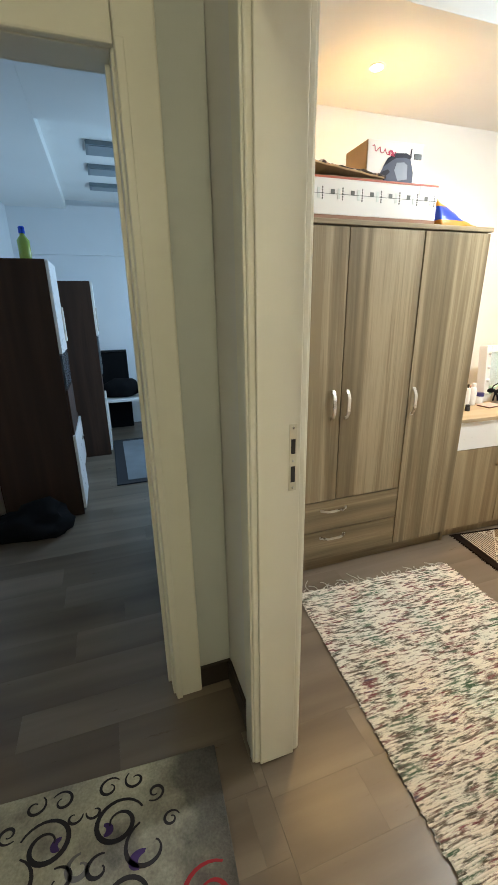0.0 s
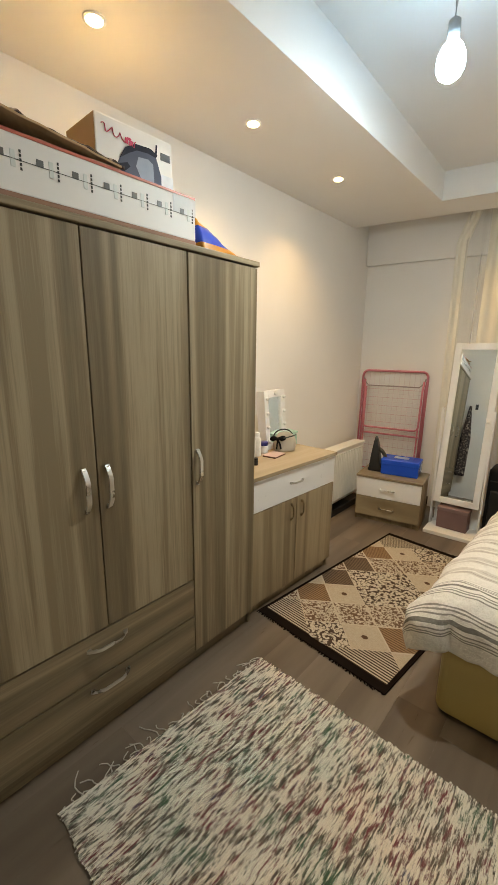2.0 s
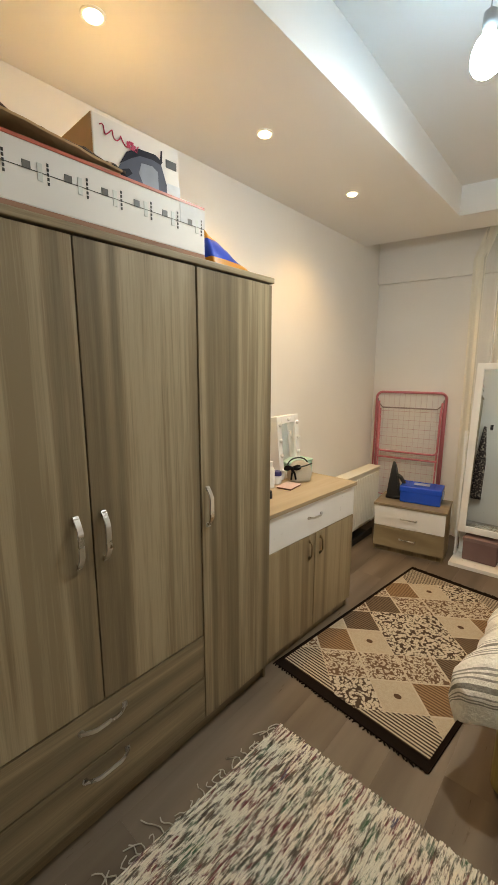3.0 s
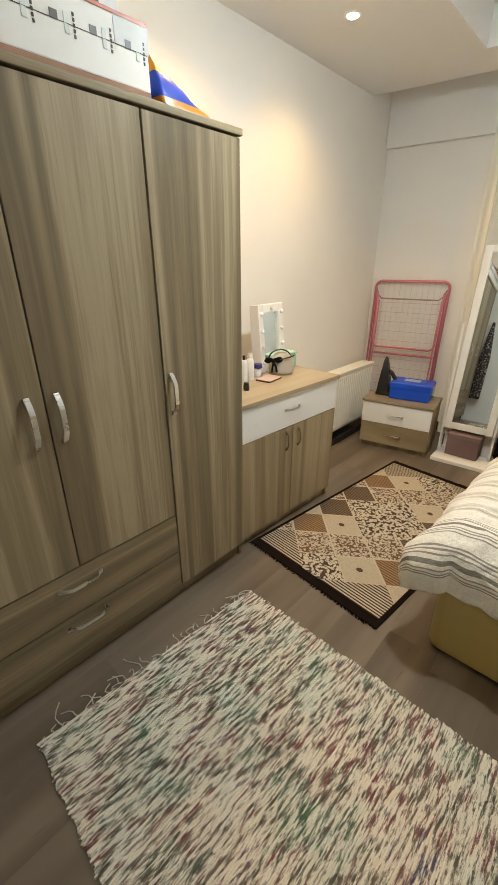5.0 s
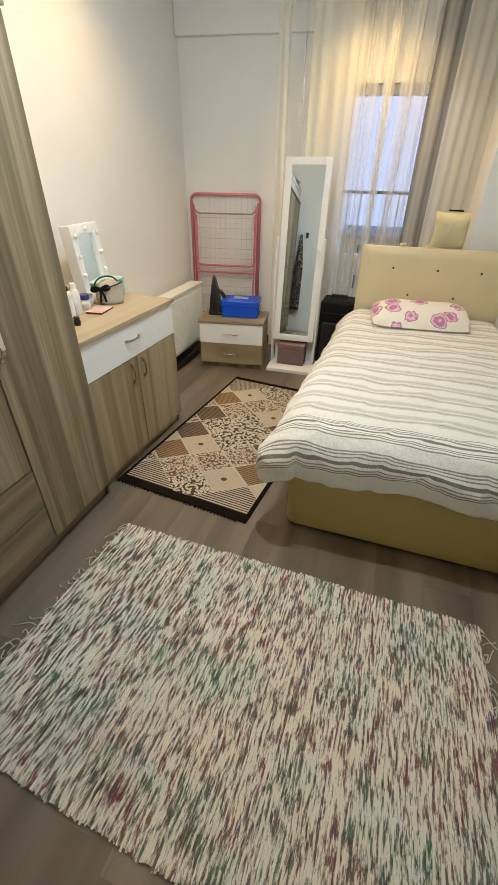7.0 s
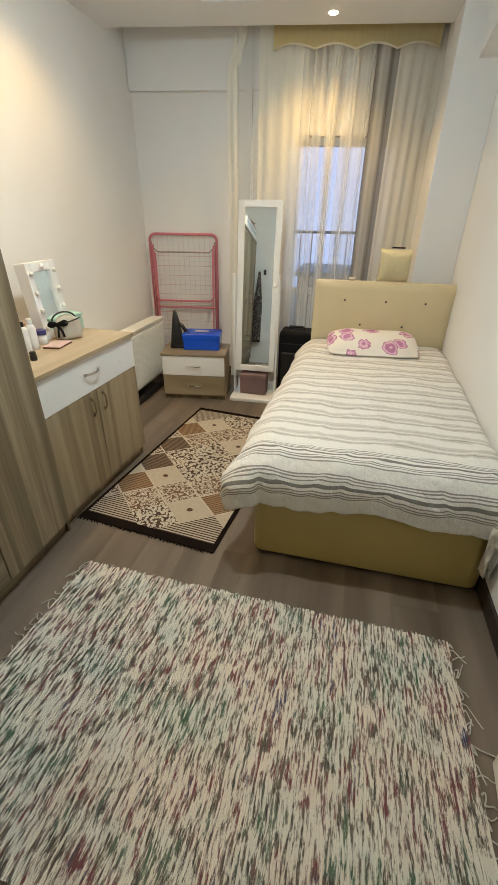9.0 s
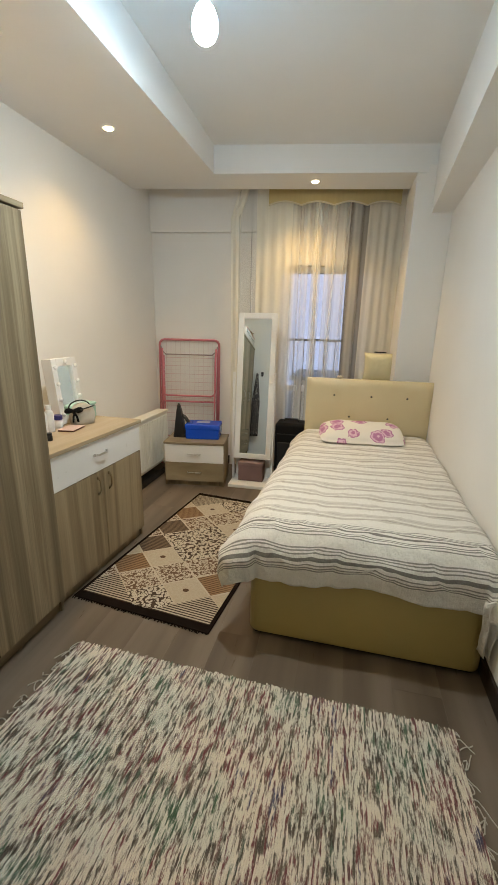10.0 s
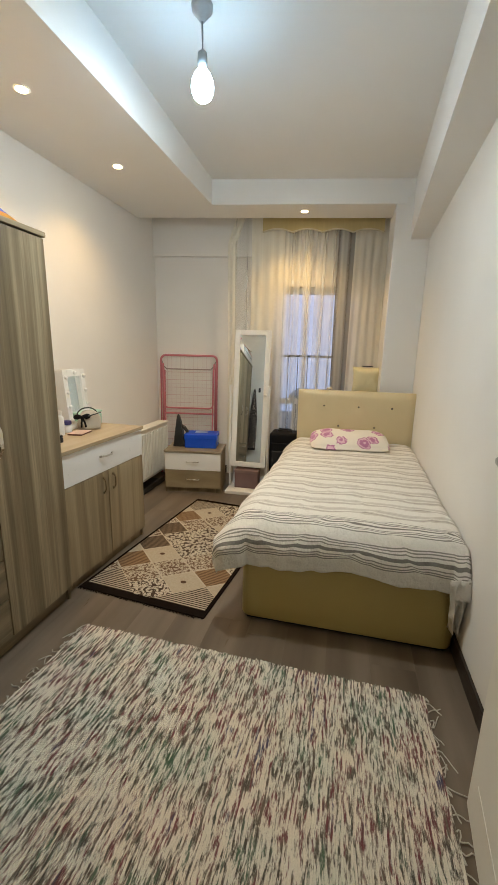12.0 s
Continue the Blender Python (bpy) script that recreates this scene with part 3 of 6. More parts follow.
for repeat in range(3):
    for sx in (-1, 1):
        for dx, y, r, turns, start, w in ORNAMENT:
            scroll(0.235 + sx * dx, y - 0.47 * repeat, r, turns, start if sx > 0 else math.pi - start, sx, w, INK)
        scroll(0.235 + sx * 0.060, 0.535 - 0.47 * repeat, 0.024, 0.5, 1.6 if sx > 0 else 1.5, -sx, 0.016, PURPLE, "purple_scroll")
        scroll(0.235 + sx * 0.165, 0.435 - 0.47 * repeat, 0.034, 0.5, 1.2 if sx > 0 else 1.9, sx, 0.020, PURPLE, "purple_scroll")
    scroll(0.236, 0.470 - 0.47 * repeat, 0.040, 1.0, 1.57, 1, 0.011, GREYWOOL, "grey_scroll")
scroll(0.575, 0.32, 0.085, 1.3, 1.0, 1, 0.012, RED, "red_scroll")
scroll(0.50, 0.25, 0.06, 1.2, 2.6, -1, 0.010, RED, "red_scroll")
scroll(0.60, -0.05, 0.09, 1.3, 2.0, -1, 0.012, RED, "red_scroll")

# ---- wardrobe ----
WX0, WX1, WY, WH = 0.915, 2.193, 2.035, 1.84
wd = thing("wardrobe", "three-door oak laminate wardrobe with two drawers and steel handles", "wardrobe", pose(WX0, WY, 0))
W = WX1 - WX0
s1, s2 = 0.446, 0.866
bm = bmesh.new()
box(bm, 0, 0.018, 0.02, 0.565, 0, WH - 0.022)
box(bm, W - 0.018, W, 0.02, 0.565, 0, WH - 0.022)
box(bm, s2 - 0.009, s2 + 0.009, 0.02, 0.55, 0.08, WH - 0.022)
part("side_panels", bm, OAK, wd)
part("back", solid(0.018, W - 0.018, 0.55, 0.56, 0.08, WH - 0.022), GAP, wd)
part("top", solid(-0.004, W + 0.006, -0.008, 0.57, WH - 0.022, WH, bevel=0.003), OAK_H, wd)
part("plinth", solid(0.018, W - 0.018, 0.035, 0.05, 0, 0.075), OAK_H, wd)
part("bottom", solid(0.018, W - 0.018, 0.022, 0.55, 0.075, 0.09), GAP, wd)
G = 0.0022
for i, (xa, xb, za) in enumerate(((0, s1, 0.455), (s1, s2, 0.455), (s2, W, 0.078))):
    d = part("door", solid(xa + (0.0038 if i == 2 else G), xb - (0.0038 if i == 1 else G), 0, 0.018, za, WH - 0.028, bevel=0.0015), OAK, wd)
    hx = (s1 - 0.049, s1 + 0.034, s2 + 0.030)[i]
    bow_handle(d, (hx, 0, (0.992, 0.990, 0.970)[i]), "z", 0.158, 0.03, width=0.016)
for za, zb, zh in ((0.268, 0.448, 0.396), (0.082, 0.262, 0.224)):
    d = part("drawer", solid(G, s2 - G, 0, 0.018, za, zb, bevel=0.0015), OAK_H, wd)
    bow_handle(d, (s1 - 0.009, 0, zh), "x", 0.165, 0.032, width=0.012)
# near-black sheet behind the fronts paints the shade seen in their seams
part("shadow_gap", solid(0.02, W - 0.02, 0.021, 0.024, 0.09, WH - 0.03), GAP, wd)

# things on the wardrobe
CARD = painted("white_carton", (0.78, 0.76, 0.73), 0.45, 0.03, 20, 0.05)
KRAFT = painted("kraft_carton", (0.42, 0.29, 0.17), 0.8, 0.08, 30, 0.2)
BROWNCARD = painted("reddish_carton", (0.34, 0.19, 0.13), 0.8, 0.2, 18, 0.2)
lb = thing("long_carton", "long white television carton with printed marks lying on the wardrobe", "box", pose(0.93, 2.06, WH, 0, 0, 0))
part("base_flap", solid(0.0, 0.90, -0.02, 0.34, 0.0, 0.017, bevel=0.004), BROWNCARD, lb, "reddish brown carton edge")
part("carton", solid(-0.01, 0.905, -0.012, 0.36, 0.018, 0.165, bevel=0.003), CARD, lb)
part("edge_line", solid(-0.008, 0.904, -0.0145, -0.011, 0.158, 0.166), plain("red_print", (0.5, 0.12, 0.08)), lb)
PRINT = plain("black_print", (0.03, 0.03, 0.03), 0.5)
MARK, SEAL = plain("grey_mark", (0.13, 0.13, 0.125)), plain("faint_green_print", (0.66, 0.69, 0.66))
part("tape_line", solid(0.0, 0.90, -0.0138, -0.0118, 0.0985, 0.0997), PRINT, lb)
for k in range(9):
    x = 0.03 + 0.1 * k
    part("mark", solid(x, x + 0.019, -0.0136, -0.0118, 0.098, 0.116), MARK, lb)
    for q in range(5):
        part("letter_bar", solid(x + 0.057, x + 0.0618, -0.0136, -0.0118, 0.076 + 0.0105 * q, 0.083 + 0.0105 * q), PRINT, lb)
    part("seal", solid(x + 0.034, x + 0.046, -0.0136, -0.0118, 0.080, 0.120), SEAL, lb)
part("tape", solid(0.80, 0.906, -0.0135, -0.0117, 0.10, 0.160, bevel=0.0005), plain("clear_tape", (0.75, 0.76, 0.77), 0.12), lb, "shiny packing tape")

ab = thing("appliance_carton", "white steam iron carton with a dark blue picture", "box", pose(1.505, 2.155, WH + 0.166, 0, 0, -2))
part("carton", solid(0, 0.305, 0, 0.20, 0, 0.195, bevel=0.003), CARD, ab)
part("side_face", solid(-0.002, 0.001, 0.003, 0.197, 0.003, 0.192), KRAFT, ab, "kraft side of the carton")
part("side_hole", solid(-0.003, -0.0005, 0.05, 0.12, 0.05, 0.085), BLACK, ab)


def print_shape(name, outline, y, mat, parent, label=""):
    """A flat printed patch on the carton's front."""
    bm = bmesh.new()
    f = bm.faces.new([bm.verts.new((0.050 + 1.12 * (x - 0.054), y, 0.022 + 1.05 * z)) for x, z in outline])
    bmesh.ops.triangulate(bm, faces=[f])
    return part(name, bm, mat, parent, label)


SLATE, INKBLUE, GREYBLUE = plain("slate_print", (0.065, 0.080, 0.125), 0.55, 0.0, 0.3), plain("ink_blue_print", (0.016, 0.018, 0.034), 0.6, 0.0, 0.2), plain("grey_blue_print", (0.22, 0.26, 0.34), 0.5)
pic = print_shape("iron_picture", [(0.062, 0.003), (0.068, 0.030), (0.092, 0.072), (0.118, 0.098), (0.150, 0.110), (0.190, 0.112), (0.216, 0.104), (0.226, 0.074), (0.238, 0.034), (0.250, 0.003)], -0.0018, SLATE, ab, "printed slate blue iron")
print_shape("picture_sole", [(0.054, 0.003), (0.060, 0.022), (0.084, 0.044), (0.110, 0.054), (0.120, 0.044), (0.098, 0.024), (0.088, 0.003)], -0.0024, INKBLUE, pic)
print_shape("picture_grip", [(0.082, 0.058), (0.104, 0.096), (0.140, 0.118), (0.196, 0.122), (0.222, 0.110), (0.216, 0.100), (0.186, 0.104), (0.146, 0.100), (0.118, 0.084)], -0.0026, INKBLUE, pic)
print_shape("picture_tank", [(0.140, 0.052), (0.150, 0.082), (0.186, 0.086), (0.204, 0.076), (0.206, 0.020), (0.160, 0.012)], -0.0026, GREYBLUE, pic)
print_shape("picture_cord", [(0.212, 0.108), (0.216, 0.140), (0.222, 0.142), (0.220, 0.106)], -0.0026, INKBLUE, pic)
REDPRINT = plain("crimson_print", (0.55, 0.03, 0.10))
pts = [(0.022 + 0.0045 * k + 0.004 * math.sin(k * 1.05), -0.002, 0.160 - 0.0007 * k + 0.011 * math.sin(k * 0.9 + 0.6)) for k in range(30)]
for a in range(5):
    x, z = 0.118 + 0.010 * math.cos(a * 1.257), 0.116 + 0.007 * math.sin(a * 1.257)
    print_shape("red_petal", [(x - 0.006, z - 0.004), (x + 0.004, z - 0.005), (x + 0.006, z + 0.004), (x - 0.004, z + 0.005)], -0.0032 - 0.0002 * a, REDPRINT, ab)
part("red_script", tube(bmesh.new(), pts, 0.0016, 6), REDPRINT, ab, "crimson scribbled lettering")
part("dark_label", solid(0.252, 0.294, -0.0018, 0.001, 0.128, 0.152), PRINT, ab)
part("tape", solid(0.252, 0.3055, -0.0029, -0.0022, 0.0, 0.080), plain("shiny_tape", (0.7, 0.74, 0.8), 0.1), ab, "shiny packing tape")

bg = bmesh.new()
P = [(1.90, 2.10, 1.842), (2.095, 2.10, 1.842), (2.095, 2.30, 1.842), (1.90, 2.30, 1.842)]
v = bmesh.ops.create_grid(bg, x_segments=14, y_segments=10, size=0.5)["verts"]
for q in v:
    u, w = q.co.x + 0.5, q.co.y + 0.5
    h = 0.138 * max(0, 1 - 1.05 * u) ** 0.8 * (1 - abs(2 * w - 1) ** 3) + 0.008
    h += 0.012 * noise.noise(Vector((u * 5, w * 5, 2)))
    q.co = Vector((1.885 + 0.225 * u, 2.06 + 0.2 * w, 1.842 + max(0.002, h)))
ex = bmesh.ops.extrude_face_region(bg, geom=bg.faces[:])
for q in ex["geom"]:
    if isinstance(q, bmesh.types.BMVert):
        q.co.z = 1.8412
m, t, b = material("crisp_bag_foil", 0.32, spec=0.4)
v = coords(t)
sep = t.nodes.new("ShaderNodeSeparateXYZ")
t.links.new(v, sep.inputs[0])
t.links.new(ramp(t, maths(t, "MULTIPLY", maths(t, "SUBTRACT", sep.outputs[2], 1.84), 8.0), [(0.0, (0.55, 0.22, 0.02)), (0.22, (0.55, 0.22, 0.02)), (0.25, (0.006, 0.06, 0.50)), (0.72, (0.006, 0.05, 0.45)), (0.76, (0.6, 0.25, 0.03))], "CONSTANT"), b.inputs["Base Color"])
single("plastic_bag", bg, m, "crumpled blue and orange plastic bag on the wardrobe", "bag", smooth=True)

fc = thing("folded_cardboard", "bent kraft cardboard sheet under patterned cloth on the carton", "cardboard", pose(0.985, 2.09, WH + 0.166, 0, 0, -2))


def lift(u):
    """Height of the bent sheet, u from its open end to its fold."""
    return 0.072 * (1 - u) ** 1.15 + 0.006


def sheet(x0, x1, y0, y1, shape, thick, n=22, wave=0.0):
    bm, prev = bmesh.new(), None
    for i in range(n + 1):
        u = i / n
        row = []
        for k in range(9):
            w = k / 8
            z = shape(u) + wave * (abs(noise.noise(Vector((u * 7, w * 3, 1)))) + 0.5 * noise.noise(Vector((u * 17, w * 6, 4))))
            row.append([bm.verts.new((x0 + (x1 - x0) * u, y0 + (y1 - y0) * w + 0.012 * noise.noise(Vector((u * 5, wave * 90, 2))), z + d)) for d in (0, thick)])
        if prev:
            for k in range(8):
                for d in (0, 1):
                    bm.faces.new((prev[k][d], row[k][d], row[k + 1][d], prev[k + 1][d]))
            for k in (0, 8):
                bm.faces.new((prev[k][0], row[k][0], row[k][1], prev[k][1]))
        if i in (0, n):
            for k in range(8):
                bm.faces.new((row[k][0], row[k + 1][0], row[k + 1][1], row[k][1]))
        prev = row
    return bm


part("lower_flap", sheet(0.03, 0.54, -0.02, 0.21, lambda u: 0.0005, 0.005), KRAFT, fc)
part("upper_flap", sheet(0.0, 0.54, -0.032, 0.20, lift, 0.006, wave=0.006), KRAFT, fc)
part("end_flap", solid(0.012, 0.019, -0.022, 0.19, 0.0, 0.066, bevel=0.002), KRAFT, fc)
m, t, b = material("patterned_cloth", 0.9)
v = coords(t)
vo = node(t, "ShaderNodeTexVoronoi", Scale=46.0)
t.links.new(v, vo.inputs["Vector"])
t.links.new(ramp(t, vo.outputs["Distance"], [(0.40, (0.025, 0.018, 0.018)), (0.60, (0.06, 0.04, 0.036)), (0.78, (0.36, 0.31, 0.27))]), b.inputs["Base Color"])
CLOTHPAT = m
single("patterned_cloth", sheet(0.06, 0.565, 0.0, 0.15, lambda u: lift(0.1 + 0.9 * u) + 0.008, 0.010, 34, 0.016), CLOTHPAT, "dark patterned folded cloth on the cardboard", "cloth", pose(0.985, 2.09, WH + 0.166, 0, 0, -2), smooth=True)

# ---- dresser ----
DX0, DX1, DYF, DZ = 2.206, 3.013, 2.068, 0.815
dr = thing("dresser", "oak laminate dresser with a white drawer and two doors", "dresser", pose(DX0, DYF, 0, 0, 0, -2.5))
D = DX1 - DX0
bm = bmesh.new()
box(bm, 0, 0.018, 0.02, 0.46, 0, DZ - 0.022)
box(bm, D - 0.018, D, 0.02, 0.46, 0, DZ - 0.022)
box(bm, 0.018, D - 0.018, 0.45, 0.46, 0.05, DZ - 0.022)
part("body", bm, OAK_WARM, dr)
part("plinth", solid(0.018, D - 0.018, 0.03, 0.045, 0, 0.06), OAK_WARM, dr)
# seam shade as a near-black sheet behind drawer and doors
part("shadow_gap", solid(0.02, D - 0.02, 0.021, 0.024, 0.06, DZ - 0.03), GAP, dr)
part("worktop", solid(-0.004, D + 0.008, -0.012, 0.47, DZ - 0.022, DZ, bevel=0.002), OAK_TOP, dr, "pale oak laminate top")
d = part("drawer", solid(0.002, D - 0.002, 0, 0.018, 0.613, DZ - 0.026, bevel=0.0015), WHITE, dr, "white gloss drawer front")
bow_handle(d, (0.392, 0, 0.712), "x", 0.13, 0.026, width=0.01)
for k in range(2):
    xa = 0.002 + k * D / 2
    d = part("door", solid(xa, xa + D / 2 - 0.004, 0, 0.018, 0.062, 0.609, bevel=0.0015), OAK_WARM, dr)
    bow_handle(d, (D / 2 + (-0.052, 0.048)[k], 0, 0.53), "z", 0.11, 0.022, BRASS, 0.009)

# things on the dresser
vm = thing("vanity_mirror", "white tabletop vanity mirror with round bulbs", "mirror", pose(2.722, 2.372, DZ + 0.001, -5, 0, 4))
VW, VH, VD, VF = 0.245, 0.385, 0.062, 0.046
bm = bmesh.new()
for x0, x1, z0, z1 in ((0, VF, 0, VH), (VW - VF, VW, 0, VH), (VF, VW - VF, VH - VF, VH), (VF, VW - VF, 0, VF)):
    box(bm, x0, x1, 0, VD, z0, z1, 0.003)
part("frame", bm, WHITE, vm)
part("glass", solid(VF - 0.002, VW - VF + 0.002, 0.014, 0.02, VF - 0.002, VH - VF + 0.002), MIRROR, vm, "mirror glass")
part("backing", solid(0.008, VW - 0.008, VD + 0.001, VD + 0.005, 0.01, VH - 0.01), WHITE, vm)
OPAL = plain("opal_bulb", (0.80, 0.80, 0.79), 0.25)
for x, z in [(VF / 2, z) for z in (0.06, 0.15, 0.24, 0.335)] + [(VW - VF / 2, z) for z in (0.06, 0.15, 0.24, 0.335)] + [(VW / 2, VH - VF / 2)]:
    part("bulb", blob(bmesh.new(), (x, -0.007, z), (0.0125, 0.0125, 0.0125), 0, 0, 1, 2), OPAL, vm, "", True)
hb = thing("handbag", "small beige handbag with a black bow", "bag", pose(2.805, 2.292, DZ + 0.001, 0, 0, -32))
bm = bmesh.new()
rings = []
for i in range(9):
    q = i / 8
    a = 0.082 * (0.80 + 0.50 * q - 0.62 * q * q)
    c = 0.050 * (0.95 + 0.25 * q - 0.95 * q * q)
    rings.append([bm.verts.new((a * abs(math.cos(p)) ** 0.7 * (1 if math.cos(p) > 0 else -1) * (1 + 0.05 * math.sin(5 * p + 3 * q)), c * abs(math.sin(p)) ** 0.7 * (1 if math.sin(p) > 0 else -1), 0.002 + 0.112 * q - 0.012 * q * math.cos(2 * p))) for p in [2 * math.pi * k / 28 for k in range(28)]])
for A, B in zip(rings, rings[1:]):
    for k in range(28):
        bm.faces.new((A[k], A[(k + 1) % 28], B[(k + 1) % 28], B[k]))
bm.faces.new(rings[0][::-1]); bm.faces.new(rings[-1])
part("pouch", bm, painted("beige_leather", (0.44, 0.40, 0.335), 0.45, 0.14, 60, 0.3), hb, "", True)
INKSTRAP = plain("black_strap", (0.015, 0.02, 0.018), 0.4)
part("strap", tube(bmesh.new(), [(0.066 * math.cos(a) - 0.008, 0.012, 0.094 + 0.046 * math.sin(a)) for a in np.linspace(0.15, 3.0, 16)], 0.0045, 8), INKSTRAP, hb, "black strap", True)
part("edging", tube(bmesh.new(), [(-0.07, -0.042, 0.085), (-0.02, -0.05, 0.096), (0.03, -0.045, 0.104), (0.066, -0.026, 0.108)], 0.004, 6), INKSTRAP, hb, "black edging", True)
bow = part("bow", blob(bmesh.new(), (-0.064, -0.040, 0.086), (0.012, 0.012, 0.014), 8, 0.2, 1, 2), CLOTH_BLACK, hb, "black cloth bow", True)
for dx, dz, tilt in ((-0.030, 0.008, 0.5), (0.028, 0.006, -0.4)):
    part("loop", blob(bmesh.new(), (-0.064 + dx, -0.042, 0.086 + dz), (0.026, 0.010, 0.017), 4 + dx * 50, 0.3, 1, 2), CLOTH_BLACK, bow, "", True)
for dx in (-0.016, 0.014):
    part("tail", tube(bmesh.new(), [(-0.064, -0.044, 0.084), (-0.064 + dx * 0.7, -0.056, 0.055), (-0.064 + dx, -0.060, 0.026)], 0.006, 6), CLOTH_BLACK, bow)
gb2 = thing("mint_box", "mint green plastic box behind the handbag", "box", pose(2.915, 2.395, DZ + 0.001, 0, 0, -14))
part("tub", solid(-0.11, 0.10, -0.05, 0.05, 0, 0.085, bevel=0.012), painted("mint_plastic", (0.36, 0.56, 0.46), 0.4), gb2)
part("lid", solid(-0.112, 0.102, -0.052, 0.052, 0.086, 0.1, bevel=0.005), painted("mint_lid", (0.40, 0.61, 0.51), 0.35), gb2)
pb = thing("notebook", "pale pink booklet lying on the dresser", "book", pose(2.655, 2.262, DZ + 0.001, 0, 0, 8))
part("pages", solid(-0.065, 0.065, -0.045, 0.045, 0, 0.008, bevel=0.001), plain("dark_cover", (0.12, 0.04, 0.03)), pb)
part("cover", solid(-0.066, 0.066, -0.046, 0.046, 0.0082, 0.0105, bevel=0.0006), plain("pink_cover", (0.62, 0.45, 0.42), 0.4), pb)


def bottle(name, label, x, y, r, h, mat, capmat, caph=0.02, capr=0.6):
    o = thing(name, label, "bottle", pose(x, y, DZ + 0.001))
    part("flask", lathe(bmesh.new(), [(r * 0.92, 0), (r, 0.005), (r, h * 0.82), (r * 0.75, h * 0.93), (r * 0.5, h)], 18), mat, o, "", True)
    part("cap", lathe(bmesh.new(), [(r * capr, h), (r * capr, h + caph), (r * capr * 0.85, h + caph + 0.003)], 16), capmat, o)


WHITEP = plain("white_plastic", (0.78, 0.78, 0.77), 0.35)
bottle("lotion_bottle", "white lotion bottle with black pump cap", 2.515, 2.325, 0.020, 0.125, WHITEP, BLACK, 0.02, 0.35)
bottle("lotion_bottle", "white plastic cosmetics bottle", 2.575, 2.335, 0.024, 0.125, WHITEP, WHITEP, 0.022)
bottle("lotion_bottle", "slim white spray bottle", 2.50, 2.40, 0.016, 0.165, WHITEP, BLACK, 0.018, 0.5)
bottle("cream_jar", "blue and white cream jar", 2.665, 2.355, 0.026, 0.05, WHITEP, plain("navy_lid", (0.03, 0.03, 0.16), 0.35), 0.022, 1.0)
bottle("cream_jar", "orange capped cosmetics jar", 2.655, 2.425, 0.028, 0.09, plain("peach_plastic", (0.55, 0.33, 0.24), 0.4), plain("tan_lid", (0.5, 0.3, 0.2), 0.4), 0.02, 0.9)
bottle("dark_tin", "small black tin at the dresser edge", 2.415, 2.215, 0.016, 0.03, BLACK, BLACK, 0.008, 0.9)

# ---- radiator ----
ra = thing("radiator", "cream enamel panel radiator on the wall", "radiator", pose(3.16, 2.46, 0.0))
RL = 1.21
bm = solid(0.0, RL, 0.0, 0.012, 0.10, 0.585, bevel=0.004)
part("front_panel", bm, RADIATOR, ra)
for k in range(36):
    x = 0.03 + k * (RL - 0.06) / 35
    part("rib", solid(x - 0.009, x + 0.009, -0.014, 0.002, 0.125, 0.56, bevel=0.006, seg=1), RADIATOR, ra)
part("rear_panel", solid(0, RL, 0.085, 0.097, 0.10, 0.585, bevel=0.004), RADIATOR, ra)
part("top_grille", solid(-0.002, RL + 0.002, -0.013, 0.103, 0.586, 0.605, bevel=0.004), RADIATOR, ra)
for x in (-0.002, RL - 0.002):
    part("side_cover", solid(x, x + 0.006, 0.0, 0.097, 0.098, 0.586, bevel=0.002), RADIATOR, ra)
for x in (0.2, RL - 0.2):
    part("bracket", solid(x, x + 0.03, 0.096, 0.18, 0.2, 0.5), RADIATOR, ra)
# invented black shape: the shaded gap beneath the radiator, built as a solid
tr = thing("radiator_shade", "black tray shape standing in for the shade under the radiator", "tray", pose(3.1, 2.42, 0))
part("base", solid(0, 1.1, 0, 0.2, 0.001, 0.02, bevel=0.005), BLACK, tr)
part("rim", (lambda b: (box(b, 0, 1.1, 0, 0.012, 0.02, 0.06, 0.003), box(b, 0, 1.1, 0.188, 0.2, 0.02, 0.06, 0.003), b)[-1])(bmesh.new()), BLACK, tr)

# ---- nightstand ----
NX, NY0, NY1, NZ = 3.978, 1.752, 2.285, 0.413
ns = thing("nightstand", "oak laminate nightstand with one white drawer", "nightstand", pose(NX, NY0, 0, 0, 0, 9))
NW = NY1 - NY0
bm = bmesh.new()
box(bm, 0.018, 0.345, 0, 0.018, 0, NZ - 0.02)
box(bm, 0.018, 0.345, NW - 0.018, NW, 0, NZ - 0.02)
box(bm, 0.335, 0.345, 0.018, NW - 0.018, 0.04, NZ - 0.02)
part("body", bm, OAK_WARM, ns)
part("top", solid(-0.006, 0.350, -0.006, NW + 0.006, NZ - 0.02, NZ, bevel=0.002), wood("nightstand_top", (0.20, 0.155, 0.10), (0.26, 0.205, 0.14), (0.31, 0.25, 0.175), (7, 0.6, 7), 0.42), ns)
part("plinth", solid(0.03, 0.045, 0.018, NW - 0.018, 0, 0.05), OAK_WARM, ns)
# near-black sheet: shade between the two drawers put into colour
part("shadow_gap", solid(0.020, 0.023, 0.02, NW - 0.02, 0.05, NZ - 0.022), GAP, ns)
